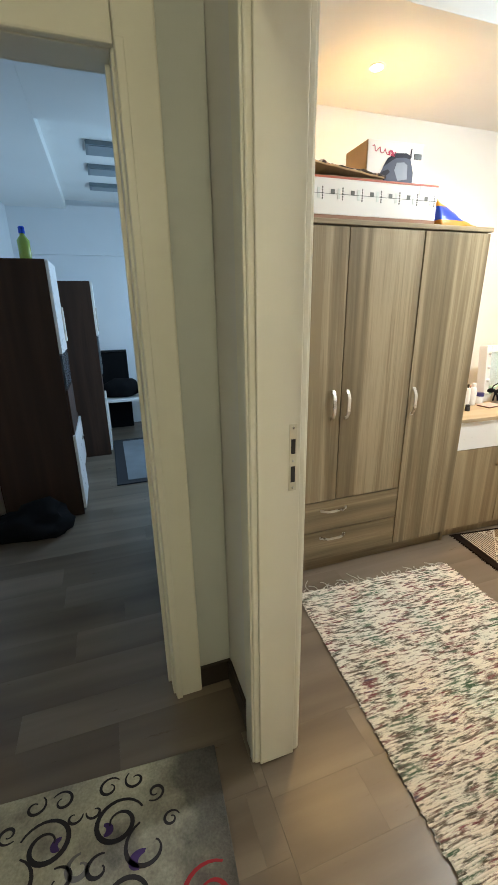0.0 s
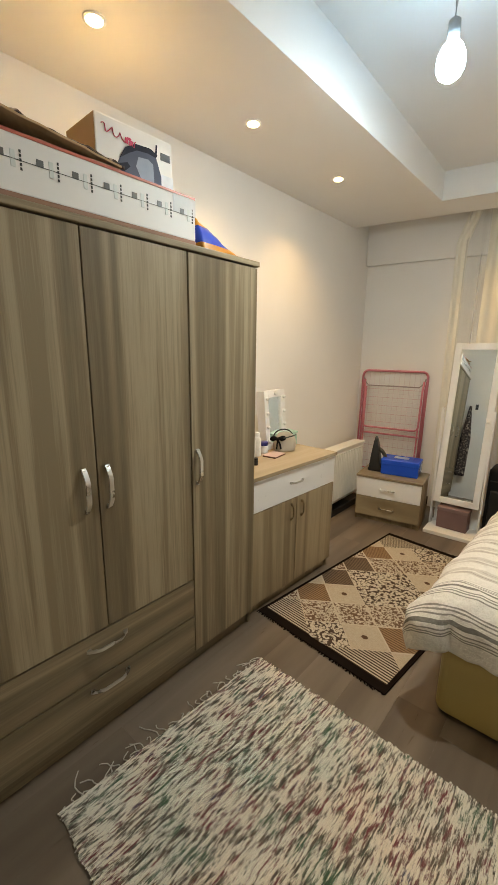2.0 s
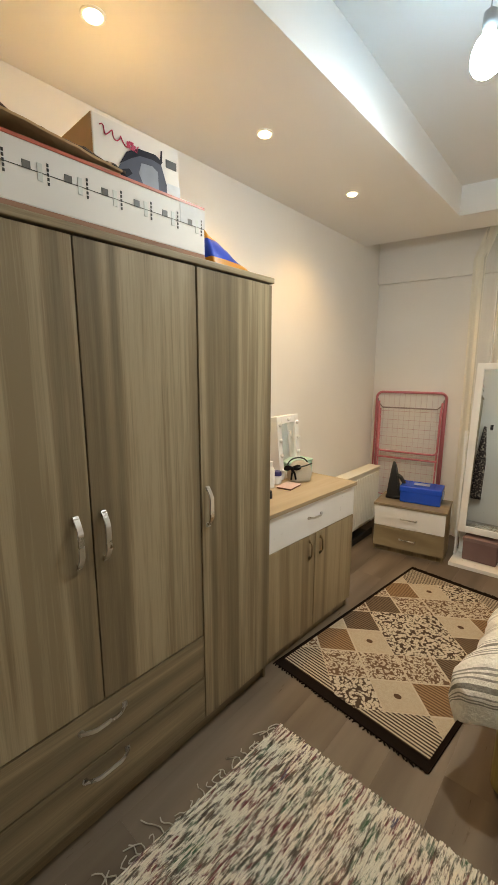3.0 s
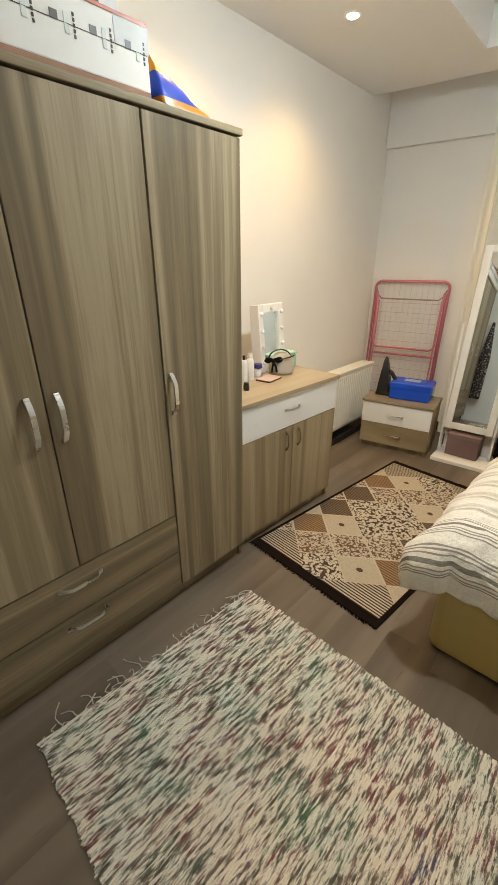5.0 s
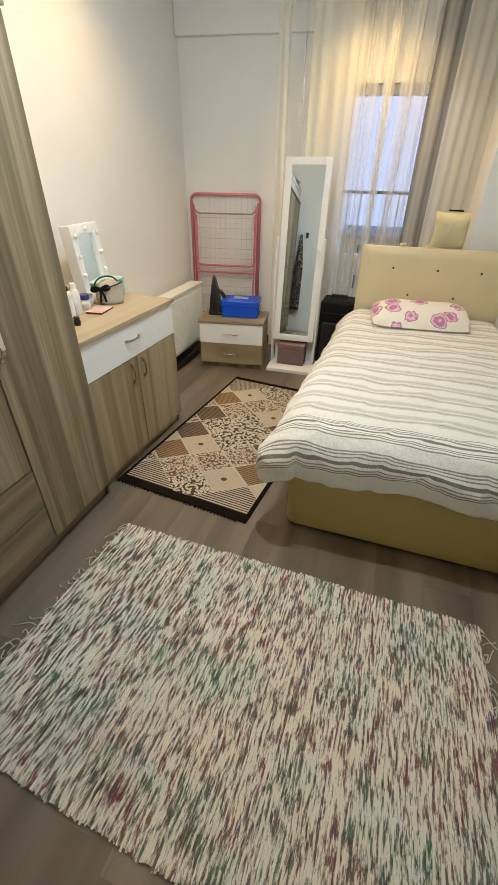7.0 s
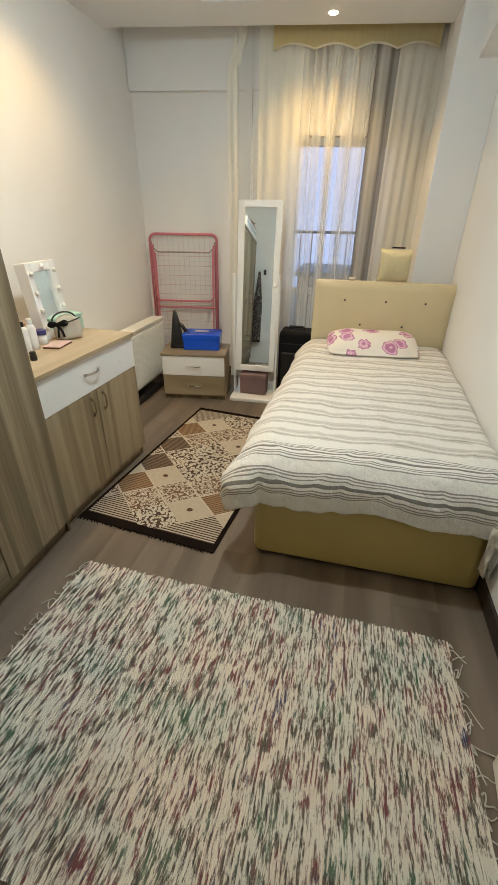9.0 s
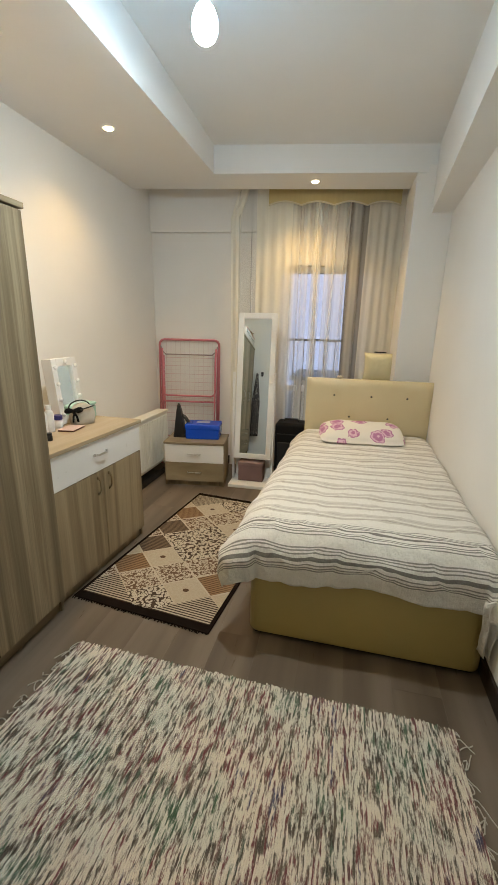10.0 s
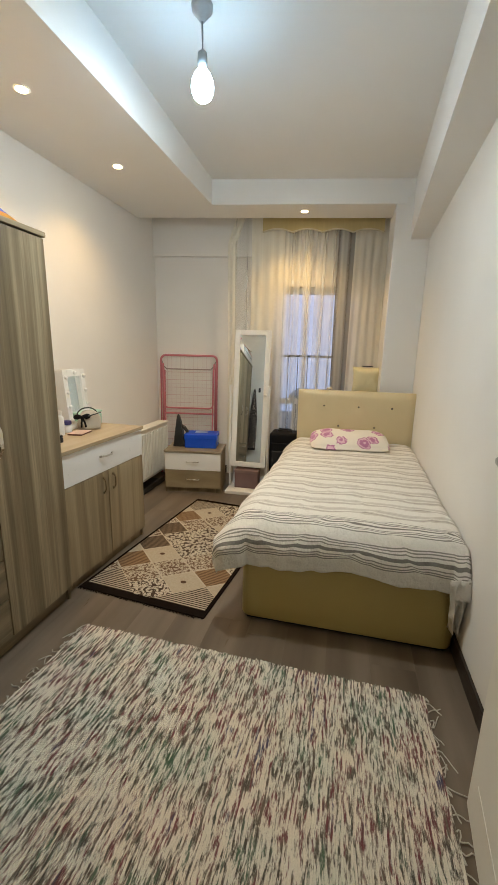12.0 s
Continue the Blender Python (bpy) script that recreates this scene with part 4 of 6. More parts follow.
for za, zb, mat, lab in ((0.225, NZ - 0.024, WHITE, "white drawer front"), (0.05, 0.221, wood("nightstand_drawer", (0.200, 0.152, 0.088), (0.285, 0.220, 0.132), (0.370, 0.295, 0.188), (5, 1.6, 5), 0.45, 0.6), "oak drawer front")):
    d = part("drawer", solid(0, 0.018, 0.003, NW - 0.003, za, zb, bevel=0.0015), mat, ns, lab)
    zc = (za + zb) / 2
    bm = tube(bmesh.new(), [(-0.001, NW / 2 - 0.06, zc), (-0.02, NW / 2 - 0.055, zc), (-0.024, NW / 2, zc + 0.003), (-0.02, NW / 2 + 0.055, zc), (-0.001, NW / 2 + 0.06, zc)], 0.005, 8)
    part("handle", bm, CHROME, d, "slim steel bow handle", True)
bb = thing("shoe_box", "bright blue lidded plastic box on the nightstand", "box", pose(4.075, 1.822, NZ + 0.001, 0, 0, 10))
part("tub", solid(0.006, 0.200, 0.006, 0.310, 0, 0.098, bevel=0.008), BLUE, bb)
part("lid", solid(0, 0.206, 0, 0.316, 0.086, 0.136, bevel=0.010, seg=3), BLUE, bb, "glossy blue lid")
for y in (0.06, 0.13, 0.20, 0.26):
    part("rib", solid(0.02, 0.186, y, y + 0.012, 0.134, 0.1395, bevel=0.002), BLUE, bb)
part("lid_plate", solid(0.07, 0.136, 0.10, 0.22, 0.139, 0.1425, bevel=0.002), plain("clear_plate", (0.30, 0.42, 0.70), 0.12), bb, "pale glossy plate")
part("clip", solid(0.08, 0.13, -0.007, 0.002, 0.05, 0.11, bevel=0.003), plain("pale_clip", (0.45, 0.55, 0.72), 0.25), bb, "pale side clip")
ir = thing("steam_iron", "black steam iron standing on its heel", "iron", pose(4.105, 2.205, NZ + 0.001, 0, 0, 9))
# the sole faces the wall corner; y runs across the side view, from sole (+) to grip (-)
bm = bmesh.new()
rows = []
for i in range(15):
    q = i / 14
    z = 0.012 + 0.298 * q
    w = 0.056 * max(0.0, 1 - q ** 2.0) ** 0.62 + 0.003
    front, back = 0.052 - 0.030 * q, 0.052 - 0.030 * q - (0.084 * (1 - q) ** 0.8 + 0.014)
    rows.append([bm.verts.new(p) for p in ((-w, front, z), (w, front, z), (w, front - 0.012, z), (w * 0.72, back, z), (-w * 0.72, back, z), (-w, front - 0.012, z))])
for A, B in zip(rows, rows[1:]):
    for k in range(6):
        bm.faces.new((A[k], A[(k + 1) % 6], B[(k + 1) % 6], B[k]))
bm.faces.new(rows[0][::-1]); bm.faces.new(rows[-1])
part("sole_and_tank", bm, BLACK, ir)
part("grip", tube(bmesh.new(), [(0, -0.010, 0.030), (0, -0.052, 0.028), (0, -0.078, 0.048), (0, -0.082, 0.095), (0, -0.070, 0.145), (0, -0.044, 0.182), (0, -0.004, 0.205)], 0.0165, 12), BLACK, ir, "", True)
part("heel", solid(-0.05, 0.05, -0.075, 0.060, 0, 0.030, bevel=0.010, seg=3), BLACK, ir)
part("steam_dial", tube(bmesh.new(), [(0, -0.032, 0.180), (0, -0.045, 0.196)], 0.015, 12), plain("grey_dial", (0.10, 0.10, 0.11), 0.3), ir, "grey steam dial", True)
part("flex", tube(bmesh.new(), [(0.02, -0.07, 0.02), (0.06, -0.11, 0.008), (0.12, -0.09, 0.006), (0.15, -0.02, 0.006), (0.10, 0.05, 0.006), (0.07, 0.02, 0.006)], 0.0045, 8), BLACK, ir, "coiled black flex", True)

# ---- drying rack leaning on the wall ----
rk = thing("drying_rack", "folded pink metal clothes drying rack leaning on the wall", "drying rack", pose(4.513, 2.283, 0, 0, 0, SKEW) @ pose(0, 0, 0, 0, 3.2, 0))
RH, HW = 1.275, 0.300


def round_frame(w, z0, z1, r, x):
    pts = [(x, -w, z0), (x, -w, z1 - r)]
    pts += [(x, -w + r - r * math.cos(a), z1 - r + r * math.sin(a)) for a in (0.4, 0.8, 1.2)] + [(x, -w + r, z1), (x, w - r, z1)]
    pts += [(x, w - r + r * math.sin(a), z1 - r + r * math.cos(a)) for a in (0.4, 0.8, 1.2)] + [(x, w, z1 - r), (x, w, z0)]
    return pts


part("outer_frame", tube(bmesh.new(), round_frame(HW, 0.002, RH, 0.05, 0), 0.0115, 10), PINK, rk, "", True)
for sy in (-1, 1):
    part("leg", tube(bmesh.new(), [(0.022, sy * (HW - 0.018), 0.002), (0.020, sy * (HW - 0.016), 1.10), (0.012, sy * (HW - 0.006), 1.19)], 0.0105, 10), PINK, rk, "", True)
    part("leg_foot", tube(bmesh.new(), [(0.022, sy * (HW - 0.018), 0.0), (0.022, sy * (HW - 0.018), 0.035)], 0.0135, 10), WHITE, rk, "white plastic foot", True)
part("wing_frame", tube(bmesh.new(), [(-0.012, -HW + 0.026, 1.19), (-0.016, -HW + 0.034, 1.10), (-0.016, -HW + 0.036, 0.76), (-0.016, -HW + 0.048, 0.732), (-0.016, -HW + 0.075, 0.722), (-0.016, HW - 0.075, 0.722), (-0.016, HW - 0.048, 0.732), (-0.016, HW - 0.036, 0.76), (-0.016, HW - 0.034, 1.10), (-0.012, HW - 0.026, 1.19)], 0.0095, 10), PINK, rk, "", True)
part("wing_frame", tube(bmesh.new(), [(0.004, -HW + 0.038, 1.12), (0.004, -HW + 0.046, 0.30), (0.004, HW - 0.046, 0.30), (0.004, HW - 0.038, 1.12)], 0.0085, 10), PINK, rk, "", True)
part("lower_bar", tube(bmesh.new(), [(0.0, -HW + 0.03, 0.662), (0.0, HW - 0.03, 0.662)], 0.0095, 8), PINK, rk, "", True)
part("grey_bar", tube(bmesh.new(), [(-0.010, -HW + 0.012, 1.215), (-0.015, -HW + 0.030, 1.165), (-0.018, -HW + 0.065, 1.132), (-0.018, HW - 0.065, 1.132), (-0.015, HW - 0.030, 1.165), (-0.010, HW - 0.012, 1.215)], 0.0062, 8), plain("grey_tube", (0.33, 0.26, 0.25), 0.4), rk, "thin grey bar", True)
for k in range(11):
    y = -HW + 0.065 + k * (2 * HW - 0.13) / 10
    part("wire", tube(bmesh.new(), [(0.010, y, 0.31), (0.010, y, RH - 0.012)], 0.0026, 6), WIRE, rk)
for k in range(20):
    z = 0.34 + k * 0.04
    part("cross_wire", tube(bmesh.new(), [(-0.006, -HW + 0.04, z), (-0.006, HW - 0.04, z)], 0.0018, 5), PINKWIRE if k % 2 else WIRE, rk)

# ---- standing mirror ----
sm = thing("standing_mirror", "white framed tilting floor mirror on a low shelf base", "mirror", pose(4.02, 1.36, 0, 0, 0, 2.3))
part("base", solid(0.0, 0.30, -0.03, 0.36, 0, 0.03, bevel=0.004), WHITE, sm)
for y in (-0.012, 0.352):
    part("post", solid(0.17, 0.215, y - 0.009, y + 0.009, 0.03, 1.02, bevel=0.003), WHITE, sm)
part("back_board", solid(0.24, 0.255, -0.0, 0.34, 0.03, 0.24, bevel=0.002), WHITE, sm)
tilt = new("mirror_panel")
tilt.parent = sm
tilt.matrix_local = pose(0.150, 0, 0.235, 0, 6.6, 0)
bm = bmesh.new()
MW, MH, FB = 0.34, 1.30, 0.048
for y0, y1, z0, z1 in ((0, FB, 0, MH), (MW - FB, MW, 0, MH), (FB, MW - FB, 0, FB), (FB, MW - FB, MH - FB, MH)):
    box(bm, 0, 0.05, y0, y1, z0, z1, 0.003)
part("frame", bm, WHITE, tilt)
part("glass", solid(0.012, 0.018, FB - 0.002, MW - FB + 0.002, FB - 0.002, MH - FB + 0.002), MIRROR, tilt, "mirror glass")
part("back", solid(0.05, 0.056, 0.005, MW - 0.005, 0.005, MH - 0.005), WHITE, tilt)
bm = lathe(bmesh.new(), [(0.008, 0), (0.014, 0.008), (0.014, 0.018), (0.006, 0.024)], 16)
bmesh.ops.rotate(bm, matrix=Euler((0, radians(-90), 0)).to_matrix(), verts=bm.verts, cent=(0, 0, 0))
bmesh.ops.translate(bm, vec=(0, 0.026, 0.70), verts=bm.verts)
part("knob", bm, WHITE, tilt, "round white knob", True)
pk = thing("pink_box", "faded pink patterned storage box under the mirror", "box", pose(4.125, 1.395, 0.031))
part("carton", solid(0, 0.11, 0.03, 0.26, 0, 0.16, bevel=0.004), painted("faded_pink_card", (0.21, 0.130, 0.125), 0.8, 0.35, 40, 0.2), pk)
part("lid", solid(-0.003, 0.113, 0.027, 0.263, 0.15, 0.18, bevel=0.004), painted("faded_lid", (0.25, 0.165, 0.155), 0.8, 0.35, 40, 0.2), pk)

# ---- suitcase ----
su = thing("suitcase", "black upright cabin suitcase beside the headboard", "suitcase", pose(4.24, 1.075, 0))
part("shell", solid(0, 0.22, 0, 0.27, 0.03, 0.575, bevel=0.03, seg=4), plain("black_fabric", (0.005, 0.005, 0.006), 0.85, 0.0, 0.3), su)
part("pocket", solid(-0.018, 0.004, 0.03, 0.24, 0.09, 0.40, bevel=0.012, seg=3), plain("black_pocket", (0.008, 0.008, 0.009), 0.65), su)
part("zip", solid(-0.003, 0.002, 0.02, 0.25, 0.47, 0.478), BLACK, su)
part("grip", tube(bmesh.new(), [(0.11, 0.07, 0.57), (0.11, 0.075, 0.597), (0.11, 0.195, 0.597), (0.11, 0.20, 0.57)], 0.009, 8), BLACK, su, "", True)
for y in (0.04, 0.23):
    for x in (0.04, 0.18):
        part("wheel", tube(bmesh.new(), [(x, y - 0.012, 0.021), (x, y + 0.012, 0.021)], 0.021, 14), BLACK, su, "", True)

# ---- bed ----
BX0, BX1, BY0, BY1 = 2.25, 4.035, 0.11, 1.115
bed = thing("bed_base", "mustard leatherette single bed base with rounded corners", "bed", pose(BX0, BY0, 0, 0, 0, -0.6))
BL, BW = BX1 - BX0, BY1 - BY0
bm = solid(0, BL, 0, BW, 0.025, 0.345)
e = [q for q in bm.edges if abs((q.verts[0].co - q.verts[1].co).z) > 0.2]
bmesh.ops.bevel(bm, geom=e, offset=0.055, segments=6, affect="EDGES", profile=0.5)
e = [q for q in bm.edges if abs(q.verts[0].co.z - q.verts[1].co.z) < 1e-4]
bmesh.ops.bevel(bm, geom=e, offset=0.008, segments=2, affect="EDGES", profile=0.5)
part("box", bm, LEATHER, bed, "", False)
part("plinth", solid(0.03, BL - 0.02, 0.03, BW - 0.03, 0.0, 0.026), BLACK, bed)
part("rim", solid(0.02, BL - 0.02, 0.02, BW - 0.02, 0.345, 0.36, bevel=0.005), BLACK, bed)
single("mattress", solid(2.285, 4.03, 0.135, 1.075, 0.36, 0.515, bevel=0.05, seg=4), painted("mattress_ticking", (0.7, 0.68, 0.62), 0.8), "pale single mattress under the bedspread", "mattress", smooth=True)

hd = thing("headboard", "cream leatherette headboard with dark buttons", "headboard", pose(4.04, 0.085, 0))
HWD, HTOP = 0.975, 1.02
bm = bmesh.new()
nx, nz = 40, 26
BUT = [(0.19, 0.89), (0.46, 0.89), (0.75, 0.89), (0.32, 0.72), (0.62, 0.72)]
grid = []
for j in range(nz + 1):
    row = []
    for i in range(nx + 1):
        y, z = HWD * i / nx, 0.30 + (HTOP - 0.30) * j / nz
        edge = min(y, HWD - y, HTOP - z)
        d = 0.022 * min(1, (edge / 0.05)) ** 0.5 if edge < 0.05 else 0.022
        for by, bz in BUT:
            d -= 0.013 * math.exp(-((y - by) ** 2 + (z - bz) ** 2) / 0.0009)
        row.append(bm.verts.new((-d, y, z)))
    grid.append(row)
for j in range(nz):
    for i in range(nx):
        bm.faces.new((grid[j][i], grid[j][i + 1], grid[j + 1][i + 1], grid[j + 1][i]))
part("cushion", bm, LEATHER_PALE, hd, "", True)
part("board", solid(0.0005, 0.05, 0, HWD, 0.0, HTOP, bevel=0.006), LEATHER_PALE, hd)
for by, bz in BUT:
    bm = blob(bmesh.new(), (-0.012, by, bz), (0.006, 0.008, 0.008), 0, 0, 1, 2)
    part("button", bm, plain("brown_button", (0.05, 0.03, 0.02), 0.3), hd, "dark button", True)

# bedspread: laid over the mattress, hanging at the foot and both sides; UV.y runs along the bed
NS, NW2 = 150, 120
LTOP, LFOOT = 1.745, 0.165
RB = 0.11
CW = 0.895          # across, where the room side begins to fall


def bend(d, r):
    """How far a cloth goes out and down, d along it past the start of a rounded edge."""
    if d <= 0:
        return 0.0, 0.0
    a = min(d / r, math.pi / 2)
    return r * math.sin(a), r * (1 - math.cos(a)) + max(0.0, d - r * math.pi / 2)


def crease(u, v, s):
    return noise.noise(Vector((u, v, s)))


spread = thing("bedspread", "white cotton bedspread with grey woven stripes hanging over the bed", "bedspread")
bm = bmesh.new()
uvs = {}
rows = []
for i in range(NS + 1):
    s = -LFOOT + (LTOP + LFOOT) * i / NS          # along the bed, 0 at the foot edge
    row = []
    for j in range(NW2 + 1):
        w = -0.10 + 1.33 * j / NW2                # across, 0 at the wall side
        top = 0.540 + 0.055 * max(0, s) / LTOP
        top += 0.012 * crease(s * 2.2, w * 2.6, 0.3) + 0.010 * crease(s * 6, w * 5, 4) + 0.004 * crease(s * 15, w * 11, 9)
        pull = 1 - abs(crease(s * 7 + w * 3, w * 4 - s * 2, 6)) * 3.0      # narrow pulled creases, more of them near the foot
        top += 0.010 * max(0.0, pull) ** 3 * (0.35 + 0.65 * max(0.0, 1 - max(0, s) / 0.8))
        cw = CW + 0.085 * max(0.0, 1 - max(0, s) / LTOP) ** 1.3
        ds, dw, wall = RB - s, w - cw, 0.05 - w
        if ds > RB:      # uneven hem at the foot
            ds = RB + (ds - RB) * (0.97 + 0.14 * crease(w * 2.6, 1, 3) - 0.22 * math.exp(-((w - 0.50) / 0.10) ** 2))
        if dw > 0.14:    # the room side hem rises towards the head
            dw = 0.14 + (dw - 0.14) * (0.45 + 0.55 * max(0.0, 1 - max(0, s) / 0.7))
        x, y, down = max(s, RB), min(max(w, 0.05), cw), 0.0
        if ds > 0 and dw > 0:          # free corner: falls radially, rounded
            d = min((ds ** 3 + dw ** 3) ** (1 / 3), 0.37)
            o, down = bend(d, RB)
            ca, sa = ds / math.hypot(ds, dw), dw / math.hypot(ds, dw)
            around = CW + math.atan2(dw, ds) * 0.2
        elif ds > 0:
            d, ca, sa = ds, 1.0, 0.0
            o, down = bend(ds, RB)
            around = w
        elif dw > 0:
            d, ca, sa = dw, 0.0, 1.0
            o, down = bend(dw, RB)
            around = CW + 0.31 + s
        else:
            o, ca, sa, around = 0.0, 0.0, 0.0, 0.0
        if o:
            k = min(1.0, max(0.0, (down - 0.02) / 0.10))
            o += k * (0.016 + 0.014 * crease(around * 7, 0.4, down * 3) + 0.010 * crease(around * 19, 2.0, down * 6))
            o += 0.060 * k * min(1.0, 2.2 * ca * sa) + 0.02 * k * sa
        x -= o * ca
        y += o * sa
        if wall > 0:                   # the wall side swells up against the wall
            ow, dn = bend(wall, 0.06)
            y -= ow
            down = max(down, dn * 0.8)
            x -= 0.05 * max(0, ds / 0.26) ** 2 if ds > 0 else 0.0
        wx, wy = BX0 - 0.012 + x, BY0 - 0.005 + y
        v = bm.verts.new((wx, max(wy, Y0 + 0.008), max(0.03, top - down)))
        uvs[v] = (w, s)
        row.append(v)
    rows.append(row)
for A, B in zip(rows, rows[1:]):
    for k in range(NW2):
        bm.faces.new((A[k], A[k + 1], B[k + 1], B[k]))
lay = bm.loops.layers.uv.new("cloth")
for f in bm.faces:
    for l in f.loops:
        l[lay].uv = uvs[l.vert]
m, t, b = material("striped_cotton", 0.85, spec=0.2)
uv = t.nodes.new("ShaderNodeUVMap")
uv.uv_map = "cloth"
sep = t.nodes.new("ShaderNodeSeparateXYZ")
t.links.new(uv.outputs[0], sep.inputs[0])
wob = noise_fac(t, uv.outputs[0], 3.4, 3)
S = maths(t, "ADD", sep.outputs[1], maths(t, "MULTIPLY", maths(t, "SUBTRACT", wob, 0.5), 0.018))
Wt, Gr, Dk, Bg = (0.82, 0.79, 0.73), (0.31, 0.295, 0.265), (0.235, 0.225, 0.20), (0.63, 0.585, 0.52)
# foot zone: two groups of three thin lines, a thick one and three thin ones
foot = [(0.0, Wt)]
for p0 in (0.180, 0.400):
    for off, wd2, tone2 in ((0.0, 0.009, Gr), (0.018, 0.009, Gr), (0.036, 0.009, Gr), (0.066, 0.022, Dk), (0.107, 0.009, Gr), (0.125, 0.009, Gr), (0.143, 0.009, Gr)):
        foot += [(p0 + off, tone2), (p0 + off + wd2, Wt)]
footcol = ramp(t, maths(t, "DIVIDE", maths(t, "ADD", S, 0.21), 0.66), foot, "CONSTANT")
# the rest: white bands between soft grey ones, each with a thin dark line
rep = maths(t, "FRACT", maths(t, "DIVIDE", maths(t, "ADD", S, 3.0), 0.118))
band = [(0.0, Wt), (0.30, Bg), (0.40, (0.40, 0.375, 0.33)), (0.435, Bg), (0.52, Wt), (0.60, (0.66, 0.62, 0.56)), (0.72, (0.47, 0.44, 0.39)), (0.745, (0.66, 0.62, 0.56)), (0.88, Wt)]
bandcol = ramp(t, rep, band, "CONSTANT")
sel = maths(t, "GREATER_THAN", S, 0.17)
col = mix(t, sel, footcol, bandcol)
weave = noise_fac(t, coords(t, out="Object"), 260, 2)
col = mix(t, 0.3, col, ramp(t, weave, [(0.3, (0.6, 0.6, 0.6)), (0.7, (1, 1, 1))]), "MULTIPLY")
t.links.new(col, b.inputs["Base Color"])
wr = noise_fac(t, coords(t, (1.0, 1.5, 1.3)), 15, 6, 0.6)
bump(t, b, wr, 1.0, 0.022)
cover = part("cover", bm, m, spread, "", True)
sol = cover.modifiers.new("thickness", "SOLIDIFY")
sol.thickness, sol.offset = 0.005, 1
# folded corner hanging beside the wall at the foot
bm = bmesh.new()
prev = None
for i in range(25):
    q = i / 24
    col3 = []
    for k in range(11):
        d = k / 10
        wd3 = 0.095 * (1 - 0.50 * d)
        px = 2.185 + 0.05 * d + 0.016 * math.sin(q * 13 + 1.5 * d) * (0.4 + d) - 0.012 * q
        py = 0.112 + wd3 * (q - 0.25) + 0.008 * crease(q * 4, d * 3, 2)
        col3.append(bm.verts.new((px, max(py, Y0 + 0.006), 0.42 - 0.27 * d - 0.03 * (1 - q) * d)))
    if prev:
        for k in range(10):
            bm.faces.new((prev[k], col3[k], col3[k + 1], prev[k + 1]))
    prev = col3
lay = bm.loops.layers.uv.new("cloth")
for f in bm.faces:
    for l in f.loops:
        l[lay].uv = (l.vert.co.y, -0.30 + 0.5 * l.vert.co.z + 2.0 * (l.vert.co.x - 2.2))
fold = part("corner_fold", bm, m, spread, "bunched corner hanging beside the wall", True)
sol = fold.modifiers.new("thickness", "SOLIDIFY")
sol.thickness, sol.offset = 0.005, 1

# pillow
m, t, b = material("floral_pillowcase", 0.85, spec=0.2)
v = coords(t)
vo = node(t, "ShaderNodeTexVoronoi", Scale=7.4, Randomness=0.8)
t.links.new(v, vo.inputs["Vector"])
pet = noise_fac(t, v, 24, 3, 0.65)
dd = maths(t, "ADD", vo.outputs["Distance"], maths(t, "MULTIPLY", maths(t, "SUBTRACT", pet, 0.5), 0.42))
whorl = maths(t, "SINE", maths(t, "MULTIPLY", dd, 26.0))
rose = mix(t, ramp(t, whorl, [(0.2, (0, 0, 0)), (0.75, (1, 1, 1))]), (0.46, 0.19, 0.33), (0.70, 0.46, 0.55))
bloom = maths(t, "GREATER_THAN", vo.outputs["Color"], 0.14)
fl = mix(t, maths(t, "MULTIPLY", maths(t, "LESS_THAN", dd, 0.40), bloom), (0.76, 0.71, 0.63), rose)
t.links.new(fl, b.inputs["Base Color"])
bump(t, b, noise_fac(t, v, 12, 4), 0.5, 0.01)
bm = bmesh.new()
v = bmesh.ops.create_grid(bm, x_segments=26, y_segments=36, size=0.5)["verts"]
top = {}
for q in v:
    a, c = q.co.x * 2, q.co.y * 2
    h = max(0, 1 - a * a) ** 0.55 * max(0, 1 - c ** 4) ** 0.6
    slim = 1 - 0.05 * (1 - a * a) * c * c
    round_off = 1 - 0.12 * (a * c) ** 2
    q.co = Vector((q.co.x * 0.37 * round_off * (1 - 0.06 * (1 - c * c)), q.co.y * 0.66 * slim * round_off, 0.080 * h + 0.010 * noise.noise(Vector((a * 2, c * 3, 1))) * h))
ex = bmesh.ops.extrude_face_region(bm, geom=bm.faces[:])
for q in ex["geom"]:
    if isinstance(q, bmesh.types.BMVert):
        q.co.z = -0.55 * q.co.z
single("pillow", bm, m, "white pillow with purple pink flower print", "pillow", pose(3.82, 0.61, 0.635, 0, -11, 5), smooth=True)

cu = thing("yellow_cushion", "pale yellow upright cushion behind the headboard", "cushion", pose(4.54, 0.475, 0.962))
bm = bmesh.new()
v = bmesh.ops.create_grid(bm, x_segments=26, y_segments=26, size=0.5)["verts"]
for q in v:
    a, c = q.co.x * 2, q.co.y * 2
    h = max(0, 1 - a ** 4) ** 0.7 * max(0, 1 - c ** 4) ** 0.7
    q.co = Vector((-0.06 * h - 0.010 * h * abs(crease(a * 3 + c, c * 2.4, 7)), q.co.x * 0.27 * (1 - 0.09 * (1 - c * c)), 0.125 + q.co.y * 0.25 * (1 - 0.08 * (1 - a * a)) + 0.004 * crease(a * 2, c * 2, 5)))
ex = bmesh.ops.extrude_face_region(bm, geom=bm.faces[:])
for q in ex["geom"]:
    if isinstance(q, bmesh.types.BMVert):
        q.co.x = -q.co.x
part("pad", bm, painted("yellow_satin", (0.72, 0.65, 0.42), 0.5, 0.12), cu, "", True)
